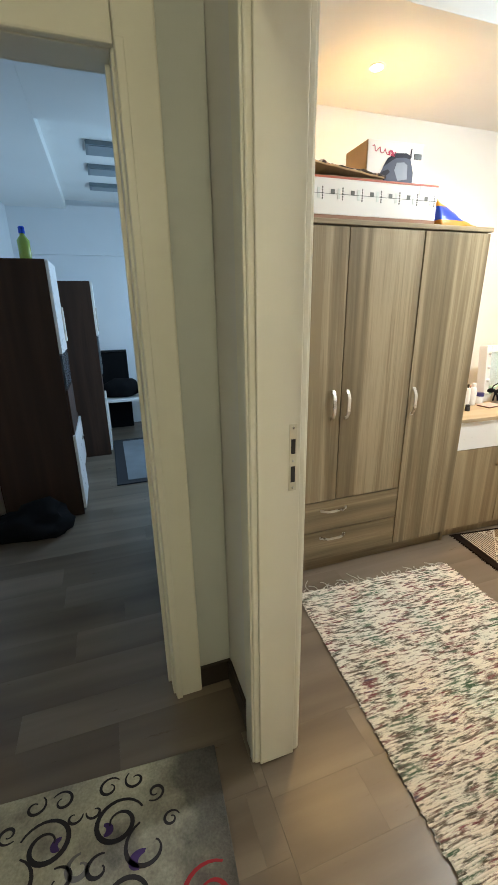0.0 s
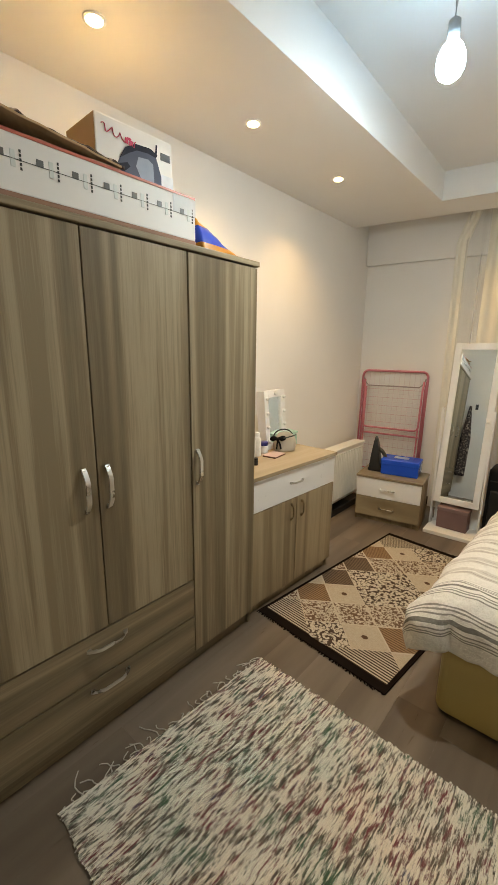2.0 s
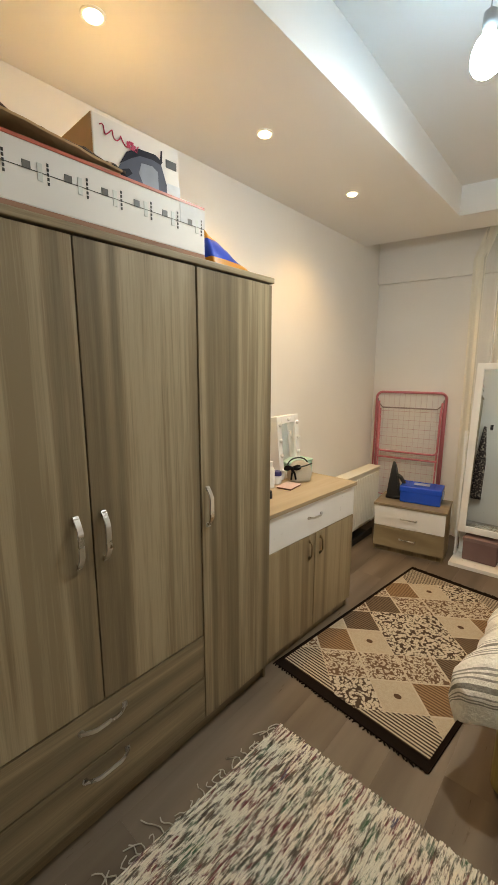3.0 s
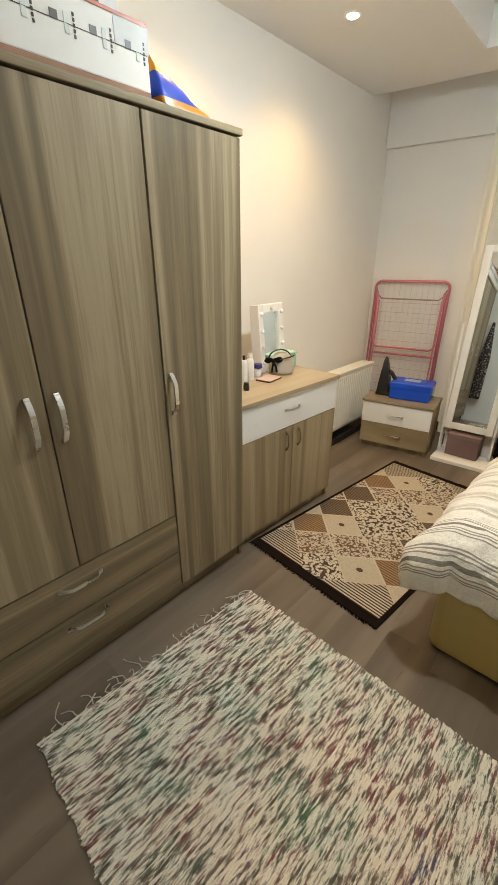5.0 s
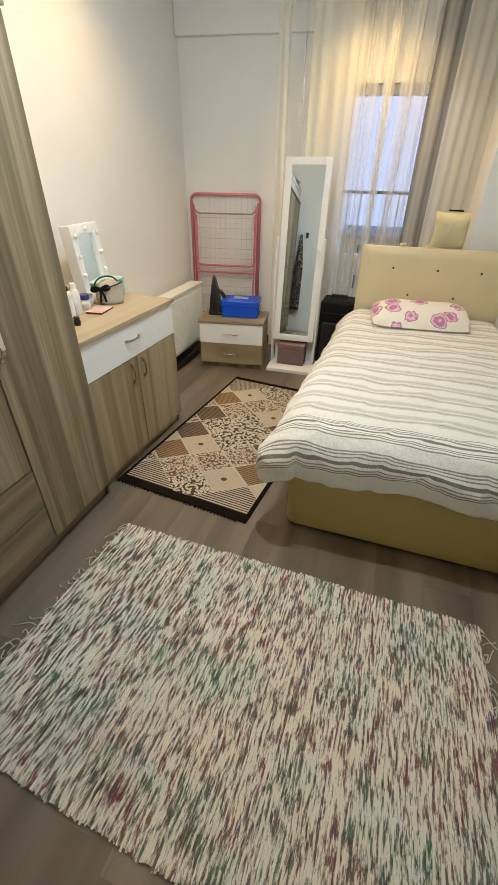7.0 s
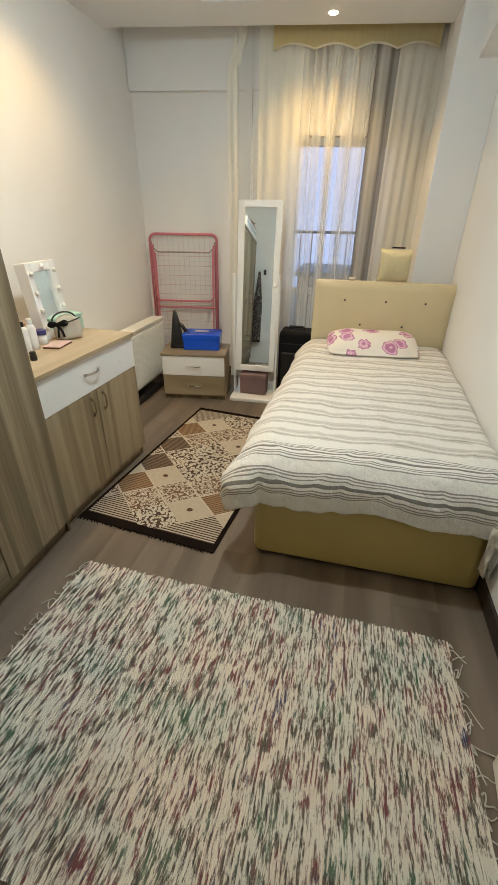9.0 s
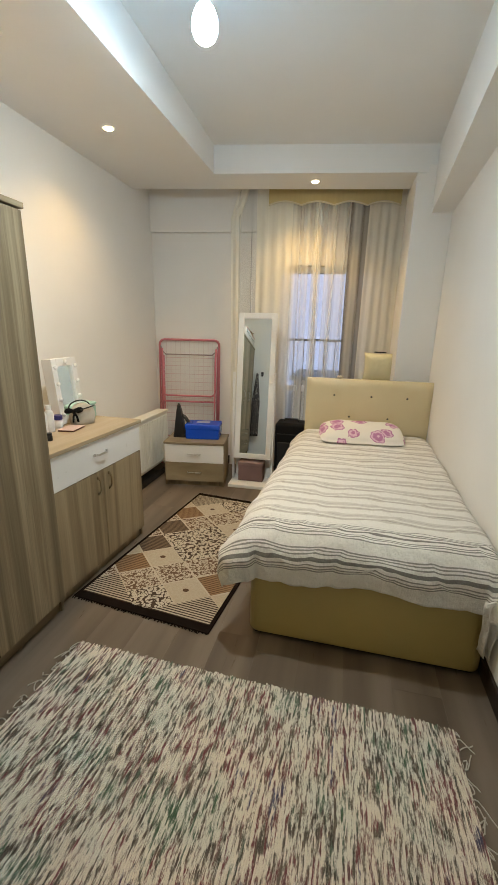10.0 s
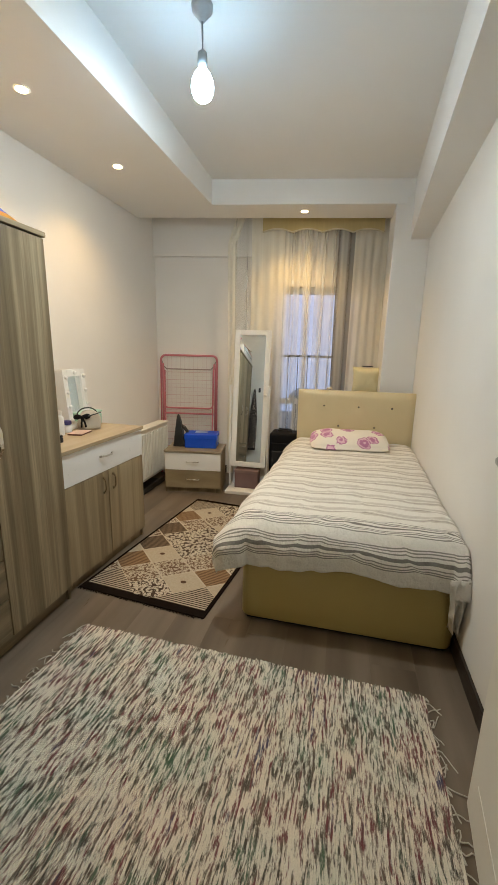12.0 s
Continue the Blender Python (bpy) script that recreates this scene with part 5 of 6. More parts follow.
part("dark_trim", tube(bmesh.new(), [(0, -0.05, 0.252), (0, 0.05, 0.253)], 0.006, 6), CLOTH_BLACK, cu)

# ---- window, curtains ----
wi = thing("window_1", "white plastic balcony window behind sheer curtains", "window", END @ pose(XB, 0, 0), kind="structure")
PVC = painted("white_window_plastic", (0.72, 0.73, 0.74), 0.35, 0.02)
for y0, y1, z0, z1 in ((WY0, WY0 + 0.06, WZ0, WZ1), (WY1 - 0.06, WY1, WZ0, WZ1), (WY0 + 0.06, WY1 - 0.06, WZ0, WZ0 + 0.07), (WY0 + 0.06, WY1 - 0.06, WZ1 - 0.06, WZ1), (WY0 + 0.06, WY1 - 0.06, 0.785, 0.84)):
    part("window_frame", solid(0.06, 0.12, y0, y1, z0, z1, bevel=0.004), PVC, wi)
for z0, z1 in ((WZ0 + 0.06, 0.795), (0.83, WZ1 - 0.05)):
    p = part("pane", solid(0.086, 0.092, WY0 + 0.055, WY1 - 0.055, z0, z1), GLASS, wi, "window glass")
    p.visible_shadow = False
part("window_sill", solid(0.0, 0.06, WY0, WY1, WZ0 - 0.02, WZ0 + 0.004, bevel=0.002), PVC, wi)


def cloth_mat(name, colour, clear, stripe=0.0):
    m, t, b = material(name, 0.9, spec=0.1)
    out = t.nodes["Material Output"]
    tl = node(t, "ShaderNodeBsdfTranslucent")
    df = node(t, "ShaderNodeBsdfDiffuse")
    tp = node(t, "ShaderNodeBsdfTransparent")
    c = ramp(t, noise_fac(t, coords(t, (1, 14, 0.3)), 3, 3), [(0.3, tuple(k * 0.93 for k in colour)), (0.7, colour)])
    for n in (tl, df):
        t.links.new(c, n.inputs["Color"])
    a = t.nodes.new("ShaderNodeMixShader")
    a.inputs[0].default_value = 0.3
    t.links.new(df.outputs[0], a.inputs[1]); t.links.new(tl.outputs[0], a.inputs[2])
    z = t.nodes.new("ShaderNodeMixShader")
    z.inputs[0].default_value = clear
    if stripe:
        w = noise_fac(t, coords(t, (0, 1, 0)), 15, 1)
        t.links.new(ramp(t, w, [(0.35, (clear - stripe,) * 3), (0.65, (clear + stripe,) * 3)]), z.inputs[0])
    t.links.new(a.outputs[0], z.inputs[1]); t.links.new(tp.outputs[0], z.inputs[2])
    t.links.new(z.outputs[0], out.inputs["Surface"])
    t.nodes.remove(b)
    return m


def drape(y0, y1, z0, z1, x, amp, period, seed, squeeze=None):
    bm, n = bmesh.new(), max(24, int((y1 - y0) / period * 10))
    cols = []
    for i in range(n + 1):
        s = i / n
        y = y0 + (y1 - y0) * s
        col = []
        for k in range(9):
            q = k / 8
            z = z0 + (z1 - z0) * q
            ph = 2 * math.pi * (y - y0) / period + 1.6 * noise.noise(Vector((y * 6, seed, q * 0.7)))
            a = amp * (0.55 + 0.45 * noise.noise(Vector((y * 4, seed, 3))) + 0.3 * (1 - q))
            yy = y + 0.012 * noise.noise(Vector((y * 5, q * 2, seed)))
            if squeeze:
                yy = squeeze(yy, q)
            col.append(bm.verts.new((x + a * math.sin(ph), yy, z)))
        cols.append(col)
    for A, B in zip(cols, cols[1:]):
        for k in range(8):
            bm.faces.new((A[k], A[k + 1], B[k + 1], B[k]))
    return bm


SHEER = cloth_mat("cream_sheer", (0.94, 0.91, 0.84), 0.63, 0.26)
VEIL = cloth_mat("thin_sheer", (0.90, 0.89, 0.85), 0.78, 0.06)
TAUPE = cloth_mat("taupe_drape", (0.27, 0.228, 0.205), 0.02)
BEIGE = cloth_mat("beige_drape", (0.86, 0.80, 0.70), 0.05)
CREAMC = cloth_mat("cream_hem", (0.92, 0.885, 0.79), 0.10)
cs = thing("sheer_curtain", "cream sheer curtain with fine vertical folds before the window", "curtain", END)
part("cloth", drape(0.66, 1.32, 0.03, 2.66, 4.60, 0.018, 0.115, 2), SHEER, cs, "", True)
part("cloth", drape(1.32, 1.645, 0.03, 2.66, 4.60, 0.010, 0.090, 7), CREAMC, cs, "gathered cream part beside the window", True)
part("cloth", drape(1.645, 1.80, 0.03, 2.66, 4.60, 0.006, 0.090, 3), VEIL, cs, "thin single layer over the wall", True)
part("hem", drape(1.785, 1.868, 0.03, 2.66, 4.592, 0.012, 0.055, 5, lambda y, q: y - 0.11 * max(0, q - 0.90) / 0.10), CREAMC, cs, "folded cream edge", True)
for y0, y1, k in ((1.215, 1.265, 8), (1.075, 1.115, 12), (0.93, 0.965, 21), (0.835, 0.865, 27)):
    part("side_fold", drape(y0, y1, 0.03, 2.66, 4.586, 0.012, 0.030, k), SHEER, cs, "", True)
ct = thing("drape", "taupe heavy drape gathered beside the window", "curtain", END)
part("cloth", drape(0.665, 0.815, 0.03, 2.64, 4.650, 0.020, 0.060, 4), TAUPE, ct, "", True)
cb = thing("drape", "beige heavy drape hanging beside the pillar", "curtain", END)
part("cloth", drape(0.31, 0.668, 0.03, 2.64, 4.610, 0.010, 0.075, 15), BEIGE, cb, "", True)
for drapery, ya, yb in ((cs, 0.80, 1.86), (ct, 0.665, 0.815), (cb, 0.31, 0.668)):
    part("heading_tape", solid(4.622, 4.628, ya, yb, 2.615, 2.655), CREAMC, drapery, "pale heading tape")
    for k in range(int((yb - ya) / 0.09)):
        part("curtain_ring", tube(bmesh.new(), [(4.625, ya + 0.045 + 0.09 * k + 0.008 * math.cos(a), 2.650 + 0.008 * math.sin(a)) for a in np.linspace(0, 5.6, 8)], 0.0015, 5, True), WHITE, drapery)
# scalloped valance at the curtain head
bm = bmesh.new()
prev = None
for i in range(61):
    y = 0.42 + 1.12 * i / 60
    hem = 2.425 + 0.03 * abs(math.sin((y - 0.42) * math.pi / 0.28))
    col = [bm.verts.new((4.555, y, hem)), bm.verts.new((4.555, y, 2.68))]
    if prev:
        bm.faces.new((prev[0], col[0], col[1], prev[1]))
    prev = col
va = thing("valance", "gold beige scalloped curtain valance with corded hem", "valance", END)
part("cloth", bm, cloth_mat("gold_valance", (0.66, 0.53, 0.27), 0.08), va)
part("cord", tube(bmesh.new(), [(4.552, 0.42 + 1.12 * i / 60, 2.425 + 0.03 * abs(math.sin((1.12 * i / 60) * math.pi / 0.28))) for i in range(61)], 0.007, 6), painted("gold_cord", (0.70, 0.63, 0.46), 0.6), va, "gold cord hem", True)
rl = thing("curtain_rail", "white curtain rail under the ceiling pocket", "curtain rail", END)
part("track", solid(4.56, 4.68, 0.36, 1.88, 2.655, 2.672, bevel=0.003), WHITE, rl)
for y in (0.6, 1.2, 1.8):
    part("bracket", solid(4.6, 4.64, y, y + 0.03, 2.672, CEIL - 0.075), WHITE, rl)

# a small flower ornament clipped to the headboard's edge
fo = thing("ornament", "small pale fabric flower on the headboard edge", "ornament", pose(4.06, 0.80, HTOP))
for k in range(5):
    a = 2 * math.pi * k / 5
    part("petal", blob(bmesh.new(), (0.012 * math.cos(a), 0.014 * math.sin(a), 0.014), (0.012, 0.012, 0.011), k, 0.1, 1, 2), plain("pale_petal", (0.62, 0.55, 0.45), 0.8), fo, "", True)

# ---- outside the window: balcony, far houses at dusk ----
structure("balcony_floor", solid(XB + 0.42, 5.7, -1.5, 4.0, -0.15, -0.03), painted("grey_concrete", (0.3, 0.3, 0.31), 0.8), "grey concrete balcony floor")
br = thing("balcony_railing", "dark metal balcony railing with thin bars", "railing", pose(5.6, 0, 0))
DARKM = plain("dark_rail_metal", (0.20, 0.21, 0.25), 0.5)
part("top_rail", tube(bmesh.new(), [(0, -1.5, 1.28), (0, 4.0, 1.28)], 0.013, 8), DARKM, br)
part("bottom_rail", tube(bmesh.new(), [(0, -1.5, 0.1), (0, 4.0, 0.1)], 0.015, 8), DARKM, br)
for k in range(46):
    part("bar", tube(bmesh.new(), [(0, -1.5 + 0.12 * k, -0.03), (0, -1.5 + 0.12 * k, 1.28)], 0.005, 6), DARKM, br)
structure("ground", solid(-60, 260, -160, 160, -9.2, -9.0), painted("evening_ground", (0.34, 0.37, 0.40), 0.95, 0.3), "dim evening ground far below")
FAC = painted("facade_render", (0.62, 0.62, 0.64), 0.85, 0.08)
for k, (hx, hy, hw, hd2, hh) in enumerate(((44, -7.0, 13, 8, 5.3), (48, 10, 12, 8, 5.6), (46, -24, 13, 8, 5.4))):
    hs = thing("apartment_house", "pale rendered apartment house across the street", "house", pose(hx, hy, -9.0), group="houses across the street")
    part("wall", solid(0, hd2, 0, hw, 0, hh), FAC, hs)
    part("roof", solid(-0.4, hd2 + 0.4, -0.4, hw + 0.4, hh, hh + 0.35), painted("roof_tile", (0.36, 0.40, 0.47), 0.8), hs)
    for f in range(2):
        for q in range(4):
            y = 0.8 + q * (hw - 1.6) / 3.6
            w = part("window", solid(-0.05, 0.02, y, y + 1.1, 0.8 + 2.7 * f, 2.2 + 2.7 * f), PVC, hs)
            part("pane", solid(-0.06, -0.045, y + 0.08, y + 1.02, 0.88 + 2.7 * f, 2.12 + 2.7 * f), plain("dark_pane", (0.05, 0.06, 0.08), 0.1), w)

structure("backdrop", solid(70, 70.5, -90, 90, -9, 60), glow("dusk_sky_backdrop", (0.19, 0.31, 0.68), 0.72), "pale violet blue evening sky in the distance")

# ---- lamps ----
pl = thing("pendant_bulb", "bare lit white bulb hanging from a ceiling rose", "lamp", pose(2.461, 1.376, CEIL))
GREYP = plain("grey_pendant_plastic", (0.45, 0.46, 0.47), 0.4)
part("ceiling_rose", lathe(bmesh.new(), [(0.046, 0), (0.044, -0.02), (0.016, -0.05), (0.012, -0.058)], 24), GREYP, pl, "grey ceiling rose", True)
part("cord", tube(bmesh.new(), [(0, 0, -0.055), (0.002, 0, -0.12), (0, 0, -0.165)], 0.004, 8), GREYP, pl, "", True)
part("socket", lathe(bmesh.new(), [(0.008, -0.16), (0.02, -0.17), (0.022, -0.20), (0.020, -0.225)], 20), GREYP, pl, "grey lamp socket", True)
part("bulb", lathe(bmesh.new(), [(0.016, -0.226), (0.034, -0.245), (0.046, -0.272), (0.049, -0.298), (0.0465, -0.318), (0.038, -0.333)], 24), BULB, pl, "lit white bulb", True)
part("bulb_dome", lathe(bmesh.new(), [(0.0376, -0.3334), (0.022, -0.346), (0.004, -0.35)], 24), BULB_TIP, pl, "brightest lower dome of the bulb", True)
for lx, ly, watts in DOWNLIGHTS:
    dl = thing("downlight", "small round recessed warm downlight in the soffit", "downlight", pose(lx, ly, SOFFIT), group="downlights in the soffit")
    bm = bmesh.new()
    lathe(bm, [(0.026, -0.001), (0.038, -0.001), (0.038, -0.003), (0.033, -0.005), (0.027, -0.004)], 28)
    part("ring", bm, WHITE, dl, "white trim ring", True)
    part("lens", lathe(bmesh.new(), [(0.027, -0.0042), (0.0255, -0.0075), (0.012, -0.0085)], 24), SPOT, dl, "glowing lens", True)

# ---- clothes on the door wall, seen in the mirror ----
hk = thing("wall_hook", "black coat hook on the door wall", "hook", pose(X0, 1.90, 1.42))
part("plate", solid(0, 0.006, -0.02, 0.02, -0.02, 0.06, bevel=0.003), BLACK, hk)
part("peg", tube(bmesh.new(), [(0.004, 0, 0.02), (0.05, 0, 0.02), (0.06, 0, 0.045)], 0.007, 8), BLACK, hk, "", True)
bm = bmesh.new()
rows = []
for i in range(21):
    s = i / 20
    z = 1.44 - 1.10 * s
    w = 0.05 + 0.15 * min(1, s * 2.2)
    ring = []
    for k in range(16):
        a = 2 * math.pi * k / 16
        f = 1 + 0.25 * math.sin(3 * a + 4 * s) * s
        ring.append(bm.verts.new((X0 + 0.06 + 0.035 * math.cos(a) * f, 1.98 + w * 0.36 * math.sin(a), z)))
    rows.append(ring)
for A, B in zip(rows, rows[1:]):
    for k in range(16):
        bm.faces.new((A[k], A[(k + 1) % 16], B[(k + 1) % 16], B[k]))
bm.faces.new(rows[0]); bm.faces.new(rows[-1][::-1])
single("hanging_dress", bm, CLOTHPAT, "dark patterned dress hanging from the wall hook", "clothes", smooth=True)

# ---- rag rug ----
R1 = [Vector(p) for p in ((1.066, 1.892, 0), (2.016, 1.832, 0), (1.978, 0.276, 0), (0.955, 0.262, 0))]
m, t, b = material("rag_weave", 0.95, spec=0.1)
uv = t.nodes.new("ShaderNodeUVMap")
uv.uv_map = "weave"
sep = t.nodes.new("ShaderNodeSeparateXYZ")
t.links.new(uv.outputs[0], sep.inputs[0])
rowid = maths(t, "FLOOR", sep.outputs[1])
wh = t.nodes.new("ShaderNodeTexWhiteNoise")
wh.noise_dimensions = "1D"
t.links.new(rowid, wh.inputs["W"])
cmb = t.nodes.new("ShaderNodeCombineXYZ")
t.links.new(maths(t, "ADD", sep.outputs[0], maths(t, "MULTIPLY", wh.outputs["Value"], 0.012)), cmb.inputs[0])
t.links.new(maths(t, "MULTIPLY", sep.outputs[1], 0.046), cmb.inputs[1])
dash = noise_fac(t, cmb.outputs[0], 17.0, 5, 0.70)
drift = noise_fac(t, cmb.outputs[0], 4.2, 2)
dash = maths(t, "ADD", dash, maths(t, "MULTIPLY", maths(t, "SUBTRACT", drift, 0.5), 0.30))
pos = t.nodes.new("ShaderNodeCombineXYZ")
t.links.new(sep.outputs[0], pos.inputs[0])
t.links.new(maths(t, "MULTIPLY", sep.outputs[1], 0.0068), pos.inputs[1])
area = noise_fac(t, pos.outputs[0], 5.0, 2)
hue = noise_fac(t, cmb.outputs[0], 5.5, 1)
tone = ramp(t, maths(t, "ADD", hue, maths(t, "MULTIPLY", maths(t, "SUBTRACT", area, 0.5), 0.9)), [(0.25, (0.080, 0.142, 0.092)), (0.34, (0.15, 0.19, 0.145)), (0.42, (0.095, 0.085, 0.072)), (0.53, (0.19, 0.155, 0.125)), (0.62, (0.215, 0.075, 0.083)), (0.70, (0.18, 0.10, 0.098)), (0.80, (0.09, 0.09, 0.15))])
pale = ramp(t, area, [(0.3, (0.745, 0.74, 0.665)), (0.6, (0.84, 0.755, 0.65))])
k = ramp(t, dash, [(0.468, (1, 1, 1)), (0.515, (0.45, 0.45, 0.45)), (0.570, (0.0, 0.0, 0.0))])
col = mix(t, k, tone, pale)
fz = noise_fac(t, coords(t), 320, 2)
col = mix(t, 0.3, col, ramp(t, fz, [(0.3, (0.6, 0.6, 0.6)), (0.7, (1, 1, 1))]), "MULTIPLY")
# inputs: the tone shows where the dash mask is dark
t.links.new(col, b.inputs["Base Color"])
bump(t, b, fz, 0.7, 0.003)
bm = bmesh.new()
lay = bm.loops.layers.uv.new("weave")
NR, NX = 225, 46
rr = random.Random(3)


def on_rug(u, w, h):
    a = R1[0].lerp(R1[1], u)
    c = R1[3].lerp(R1[2], u)
    p = a.lerp(c, w)
    p.x += 0.010 * noise.noise(Vector((p.y * 9, 0, u * 2))) * abs(2 * u - 1)
    p.y += 0.006 * noise.noise(Vector((p.x * 9, 3, 0)))
    p.z = h
    return p


for r in range(NR):
    ends = (rr.uniform(-0.006, 0.006), 1 + rr.uniform(-0.006, 0.006))
    prev = None
    for i in range(NX + 1):
        u = ends[0] + (ends[1] - ends[0]) * i / NX
        hh = 0.0092 + 0.0016 * noise.noise(Vector((u * 40, r * 1.7, 0)))
        col3 = [bm.verts.new(on_rug(u, (r + q) / NR, z)) for q, z in ((0.01, 0.0070), (0.28, hh), (0.72, hh), (0.99, 0.0070))]
        if prev:
            for q in range(3):
                f = bm.faces.new((prev[q], col3[q], col3[q + 1], prev[q + 1]))
                f.smooth = True
                for l, (uu, vv) in zip(f.loops, ((i - 1, q), (i, q), (i, q + 1), (i - 1, q + 1))):
                    l[lay].uv = (uu / NX * 1.02, r + 0.1 + 0.25 * vv)
        prev = col3
rug = thing("rag_rug", "cream rag rug with grey, green and wine flecks and loose fringe", "rug", pose(0, 0, 0))
part("weave", bm, m, rug)
part("backing", (lambda b2: (b2.faces.new([b2.verts.new(on_rug(u, w, 0.0025)) for u, w in ((0.004, 0.002), (0.996, 0.002), (0.996, 0.998), (0.004, 0.998))]), b2)[-1])(bmesh.new()), painted("pale_backing", (0.5, 0.48, 0.43), 0.95), rug)
FR = painted("fringe_yarn", (0.55, 0.52, 0.46), 0.95, 0.1)
for side in (0, 1):
    for k in range(34):
        u = (k + rr.uniform(0.2, 0.8)) / 34
        p = on_rug(u, side, 0.006)
        s = -1 if side else 1
        L = rr.choice((0.02, 0.03, 0.035, 0.05, 0.09))
        bend = rr.uniform(-0.05, 0.05)
        pts = [p + Vector((bend * q * q * 1.2 + 0.008 * math.sin(5 * q + k), s * (L * q - (0.03 * q * q * q if k % 3 == 0 else 0)), 0.0 - 0.002 * q)) for q in (0, 0.25, 0.5, 0.75, 1.0)]
        part("fringe", tube(bmesh.new(), pts, 0.0022, 5), FR, rug)

# ---- patterned rug by the dresser ----
ang = math.atan2(1.919 - 2.036, 3.753 - 2.226)
r2m = pose(2.205, 1.290, 0, 0, 0, math.degrees(ang) - 1.9)
r2 = thing("patterned_rug", "brown and beige diamond patterned rug with dark fringe", "rug", r2m)
RL2, RW2 = 1.50, 0.79
m, t, b = material("diamond_weave", 0.95, spec=0.1)
v = coords(t)
sep = t.nodes.new("ShaderNodeSeparateXYZ")
t.links.new(v, sep.inputs[0])
# diamonds 0.247 long and 0.292 wide; each is known by its place (U, V) from the rug's middle
U0 = maths(t, "DIVIDE", maths(t, "SUBTRACT", sep.outputs[0], 0.743), 0.247)
V0 = maths(t, "DIVIDE", maths(t, "SUBTRACT", sep.outputs[1], 0.399), 0.292)
P, Q = maths(t, "ADD", U0, V0), maths(t, "SUBTRACT", U0, V0)
fa, fb = maths(t, "FLOOR", P), maths(t, "FLOOR", Q)
U, V = maths(t, "ADD", maths(t, "ADD", fa, fb), 1.0), maths(t, "SUBTRACT", fa, fb)
AU, AV = maths(t, "ABSOLUTE", U), maths(t, "ABSOLUTE", V)
fp, fq = maths(t, "SUBTRACT", maths(t, "FRACT", P), 0.5), maths(t, "SUBTRACT", maths(t, "FRACT", Q), 0.5)
edge = maths(t, "MAXIMUM", maths(t, "ABSOLUTE", fp), maths(t, "ABSOLUTE", fq))
cream, brown, dark, tan = (0.60, 0.515, 0.405), (0.12, 0.068, 0.040), (0.035, 0.023, 0.017), (0.33, 0.205, 0.112)
warp = t.nodes.new("ShaderNodeVectorMath")
warp.operation = "MULTIPLY_ADD"
wob = node(t, "ShaderNodeTexNoise", Scale=32.0, Detail=2.0)
t.links.new(v, wob.inputs["Vector"])
t.links.new(wob.outputs["Color"], warp.inputs[0])
warp.inputs[1].default_value = (0.035, 0.035, 0.0)
t.links.new(v, warp.inputs[2])


def curl(scale, lo, hi):
    """Meandering woven lines: rings of a warped cell pattern."""
    vo = node(t, "ShaderNodeTexVoronoi", Scale=scale)
    t.links.new(warp.outputs[0], vo.inputs["Vector"])
    ring = maths(t, "ABSOLUTE", maths(t, "SUBTRACT", vo.outputs["Distance"], 0.36))
    return ramp(t, ring, [(lo, (1, 1, 1)), (hi, (0, 0, 0))])


def is_near(value, number):
    return maths(t, "LESS_THAN", maths(t, "ABSOLUTE", maths(t, "SUBTRACT", value, number)), 0.5)


fine_curl, bold_curl = curl(88.0, 0.13, 0.22), curl(62.0, 0.16, 0.24)
rib = maths(t, "GREATER_THAN", maths(t, "FRACT", maths(t, "MULTIPLY", sep.outputs[0], 62.0)), 0.45)
inner = maths(t, "LESS_THAN", AU, 1.5)
ribbed = mix(t, rib, mix(t, inner, (0.150, 0.085, 0.048), (0.075, 0.050, 0.035)), mix(t, inner, tan, (0.20, 0.140, 0.092)))
curled = mix(t, fine_curl, (0.165, 0.098, 0.060), cream)
flowers = mix(t, bold_curl, (0.085, 0.055, 0.038), (0.60, 0.52, 0.41))
calm = mix(t, maths(t, "MULTIPLY", fine_curl, 0.35), (0.50, 0.41, 0.305), cream)
dot = maths(t, "LESS_THAN", maths(t, "ADD", maths(t, "MULTIPLY", fp, fp), maths(t, "MULTIPLY", fq, fq)), 0.007)
calm = mix(t, dot, calm, brown)
lined = mix(t, rib, (0.060, 0.040, 0.028), (0.50, 0.42, 0.32))
cross = maths(t, "MULTIPLY", U, V)
calm_sel = maths(t, "ADD", maths(t, "MULTIPLY", is_near(AU, 2), maths(t, "LESS_THAN", cross, 0.0)), maths(t, "MULTIPLY", is_near(AU, 4), maths(t, "GREATER_THAN", cross, 0.0)))
col = mix(t, calm_sel, curled, calm)
middle = maths(t, "LESS_THAN", AV, 1.5)
col = mix(t, maths(t, "MULTIPLY", inner, middle), col, flowers)
col = mix(t, is_near(AV, 2), col, ribbed)
tip = maths(t, "GREATER_THAN", AU, 4.5)
col = mix(t, tip, col, mix(t, is_near(V, 0), lined, flowers))
line = maths(t, "GREATER_THAN", edge, 0.474)
plain_zone = maths(t, "MULTIPLY", maths(t, "LESS_THAN", AU, 4.5), maths(t, "SUBTRACT", 1.0, maths(t, "MULTIPLY", inner, middle)))
col = mix(t, maths(t, "MULTIPLY", line, plain_zone), col, (0.57, 0.48, 0.37))
fine = noise_fac(t, v, 300, 2)
col = mix(t, 0.5, col, ramp(t, fine, [(0.3, (0.5, 0.5, 0.5)), (0.7, (1, 1, 1))]), "MULTIPLY")
t.links.new(col, b.inputs["Base Color"])
bump(t, b, fine, 0.6, 0.002)
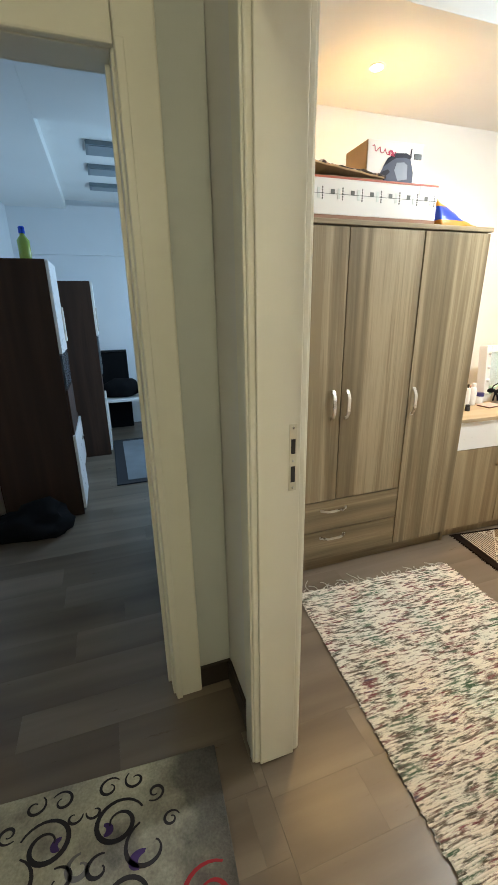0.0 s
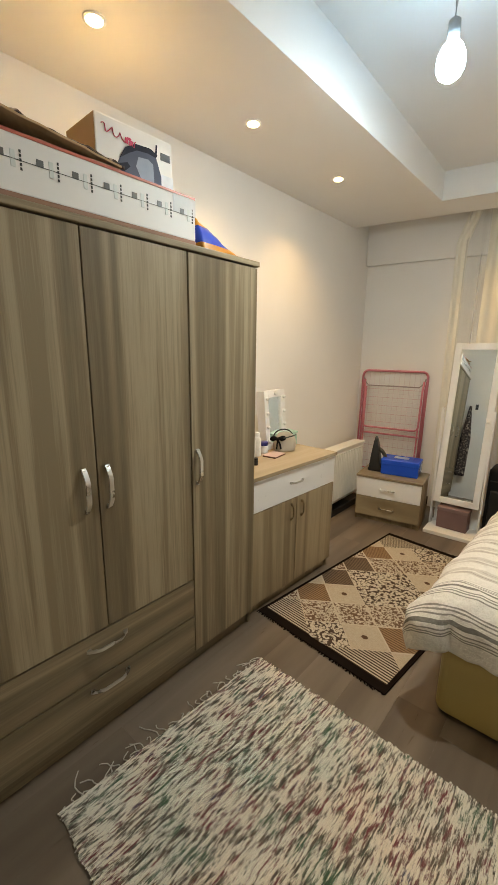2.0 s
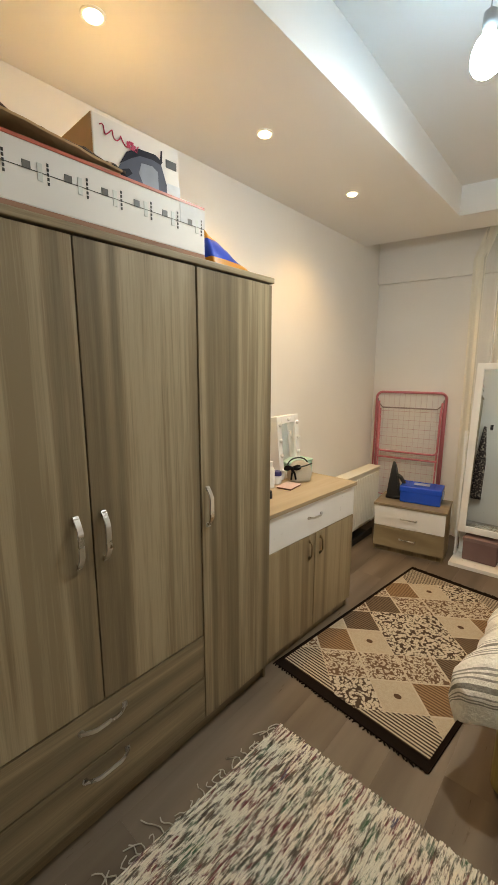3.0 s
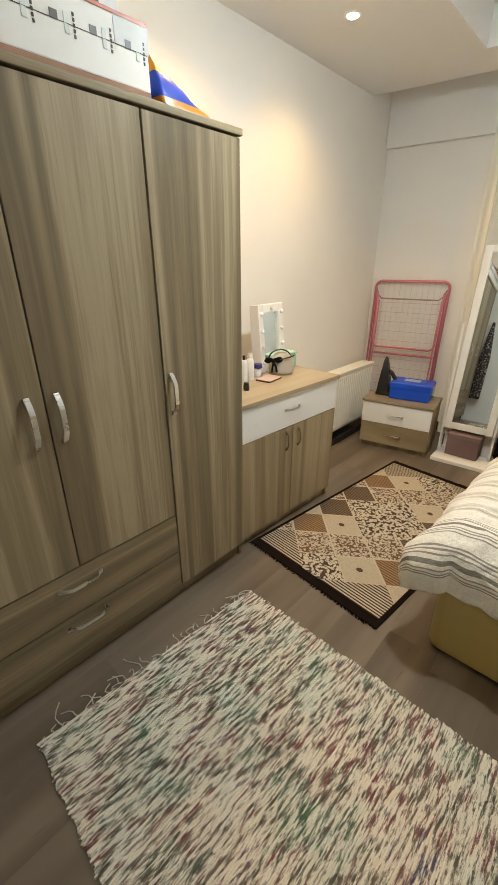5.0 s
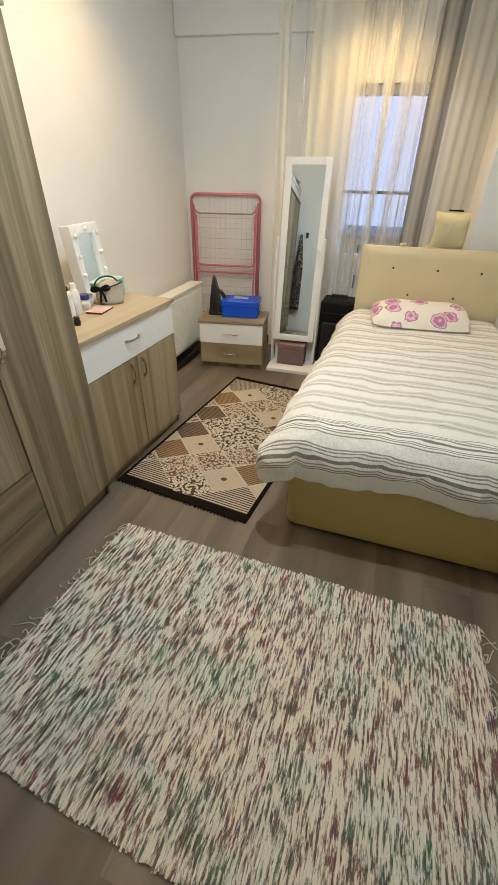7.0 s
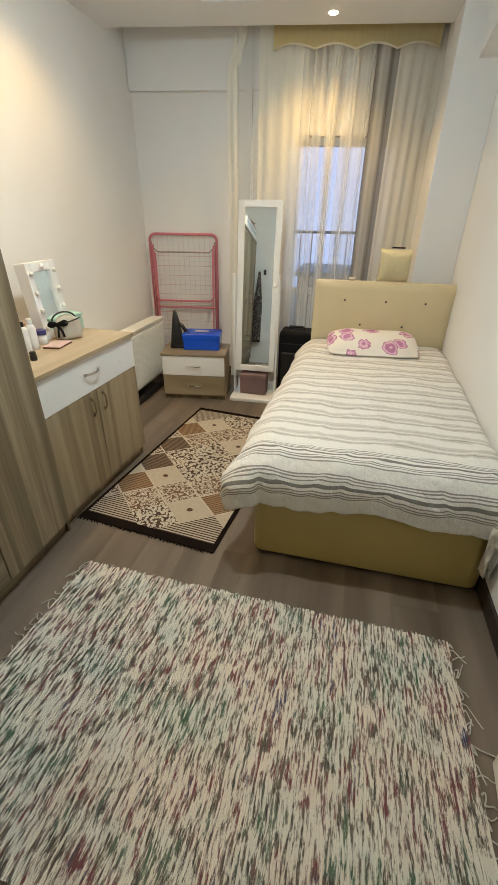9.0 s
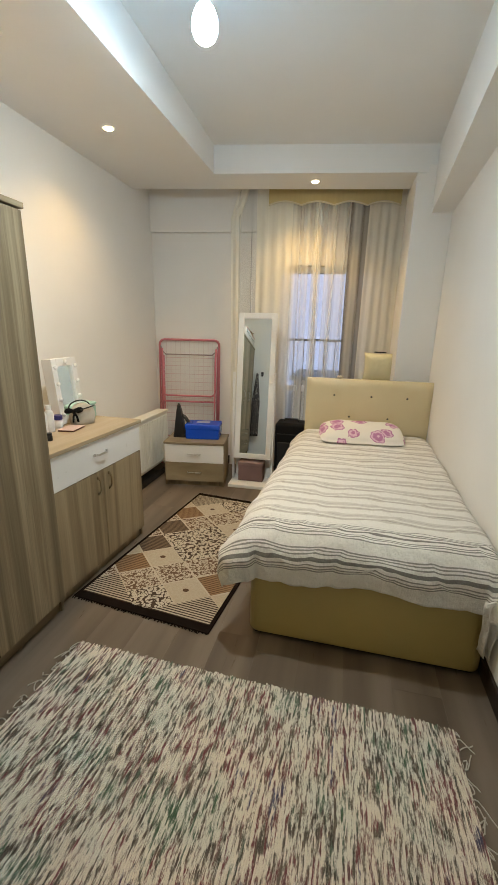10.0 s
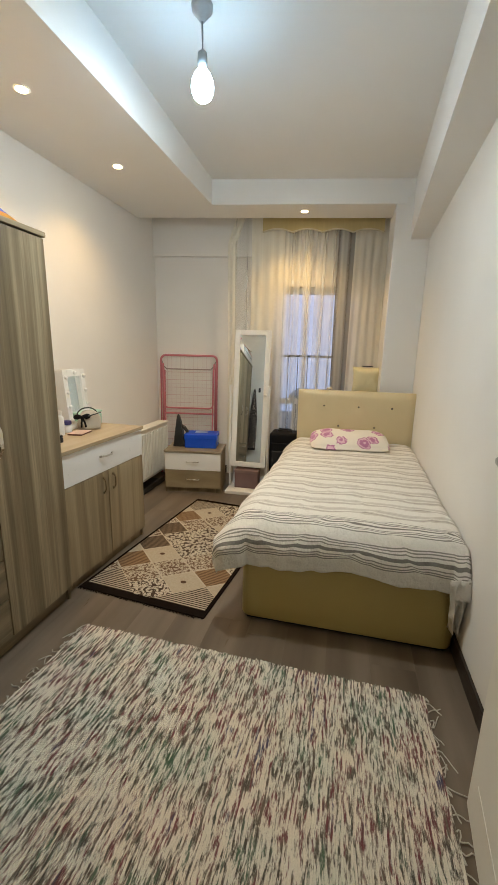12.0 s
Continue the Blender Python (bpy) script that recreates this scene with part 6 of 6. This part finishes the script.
DKW = painted("dark_brown_wool", (0.013, 0.008, 0.006), 0.97, 0.2, 80, 0.6, 0.05)
part("binding", solid(0.0, RL2, 0.0, RW2, 0.0005, 0.008, bevel=0.003), DKW, r2, "dark brown bound edge")
part("field", solid(0.050, RL2 - 0.045, 0.022, RW2 - 0.022, 0.0075, 0.0105, bevel=0.001), m, r2)
for side in (0, 1):
    for k in range(60):
        y = (k + 0.5) * RW2 / 60 + rr.uniform(-0.003, 0.003)
        x0, s = (0.004, -1) if side == 0 else (RL2 - 0.004, 1)
        L = rr.uniform(0.006, 0.018)
        part("fringe", tube(bmesh.new(), [(x0, y, 0.004), (x0 + s * L * 0.5, y + rr.uniform(-0.004, 0.004), 0.004), (x0 + s * L, y + rr.uniform(-0.01, 0.01), 0.003)], 0.0035, 5), DKW, r2)

# ---- laminate floor, plank by plank ----
def planked(name, x0, x1, y0, y1, label, seed):
    r = random.Random(seed)
    fl = structure(name, solid(x0, x1, y0, y1, -0.03, -0.001), FLOOR_JOINT, label)
    PW, PL = 0.192, 1.28
    meshes = {}
    y, rowk = y0, 0
    while y < y1 - 1e-6:
        yb = min(y + PW, y1)
        x = x0 - r.uniform(0, PL)
        while x < x1:
            a, c = max(x, x0), min(x + PL, x1)
            if c - a > 0.02:
                key = (round(c - a, 3), round(yb - y, 3))
                if key not in meshes:
                    bmp = solid(0, c - a - 0.0004, 0, yb - y - 0.0004, -0.0009, 0.0)
                    meshes[key] = finish(bmp, "plank", FLOOR)
                pk = new("plank", meshes[key])
                pk.parent = fl
                pk.location = (a, y, 0)
            x += PL
        y, rowk = yb, rowk + 1
    return fl


planked("floor", X0 - T, 4.94, Y0, Y1, "grey brown oak laminate plank floor", 17)
planked("floor_hall", HX0, X0 - T - 0.0005, HY0, HY1 + 0.10, "grey brown laminate floor of the hall", 2)
planked("floor_far_room", FX0, X0 - T - 0.001, HY1 + 0.1005, Y1 + 0.1, "grey laminate floor of the dark room", 3)
planked("floor_far_room_end", FX0, FX1, Y1 + 0.1005, FY1, "grey laminate floor at the end of the dark room", 4)
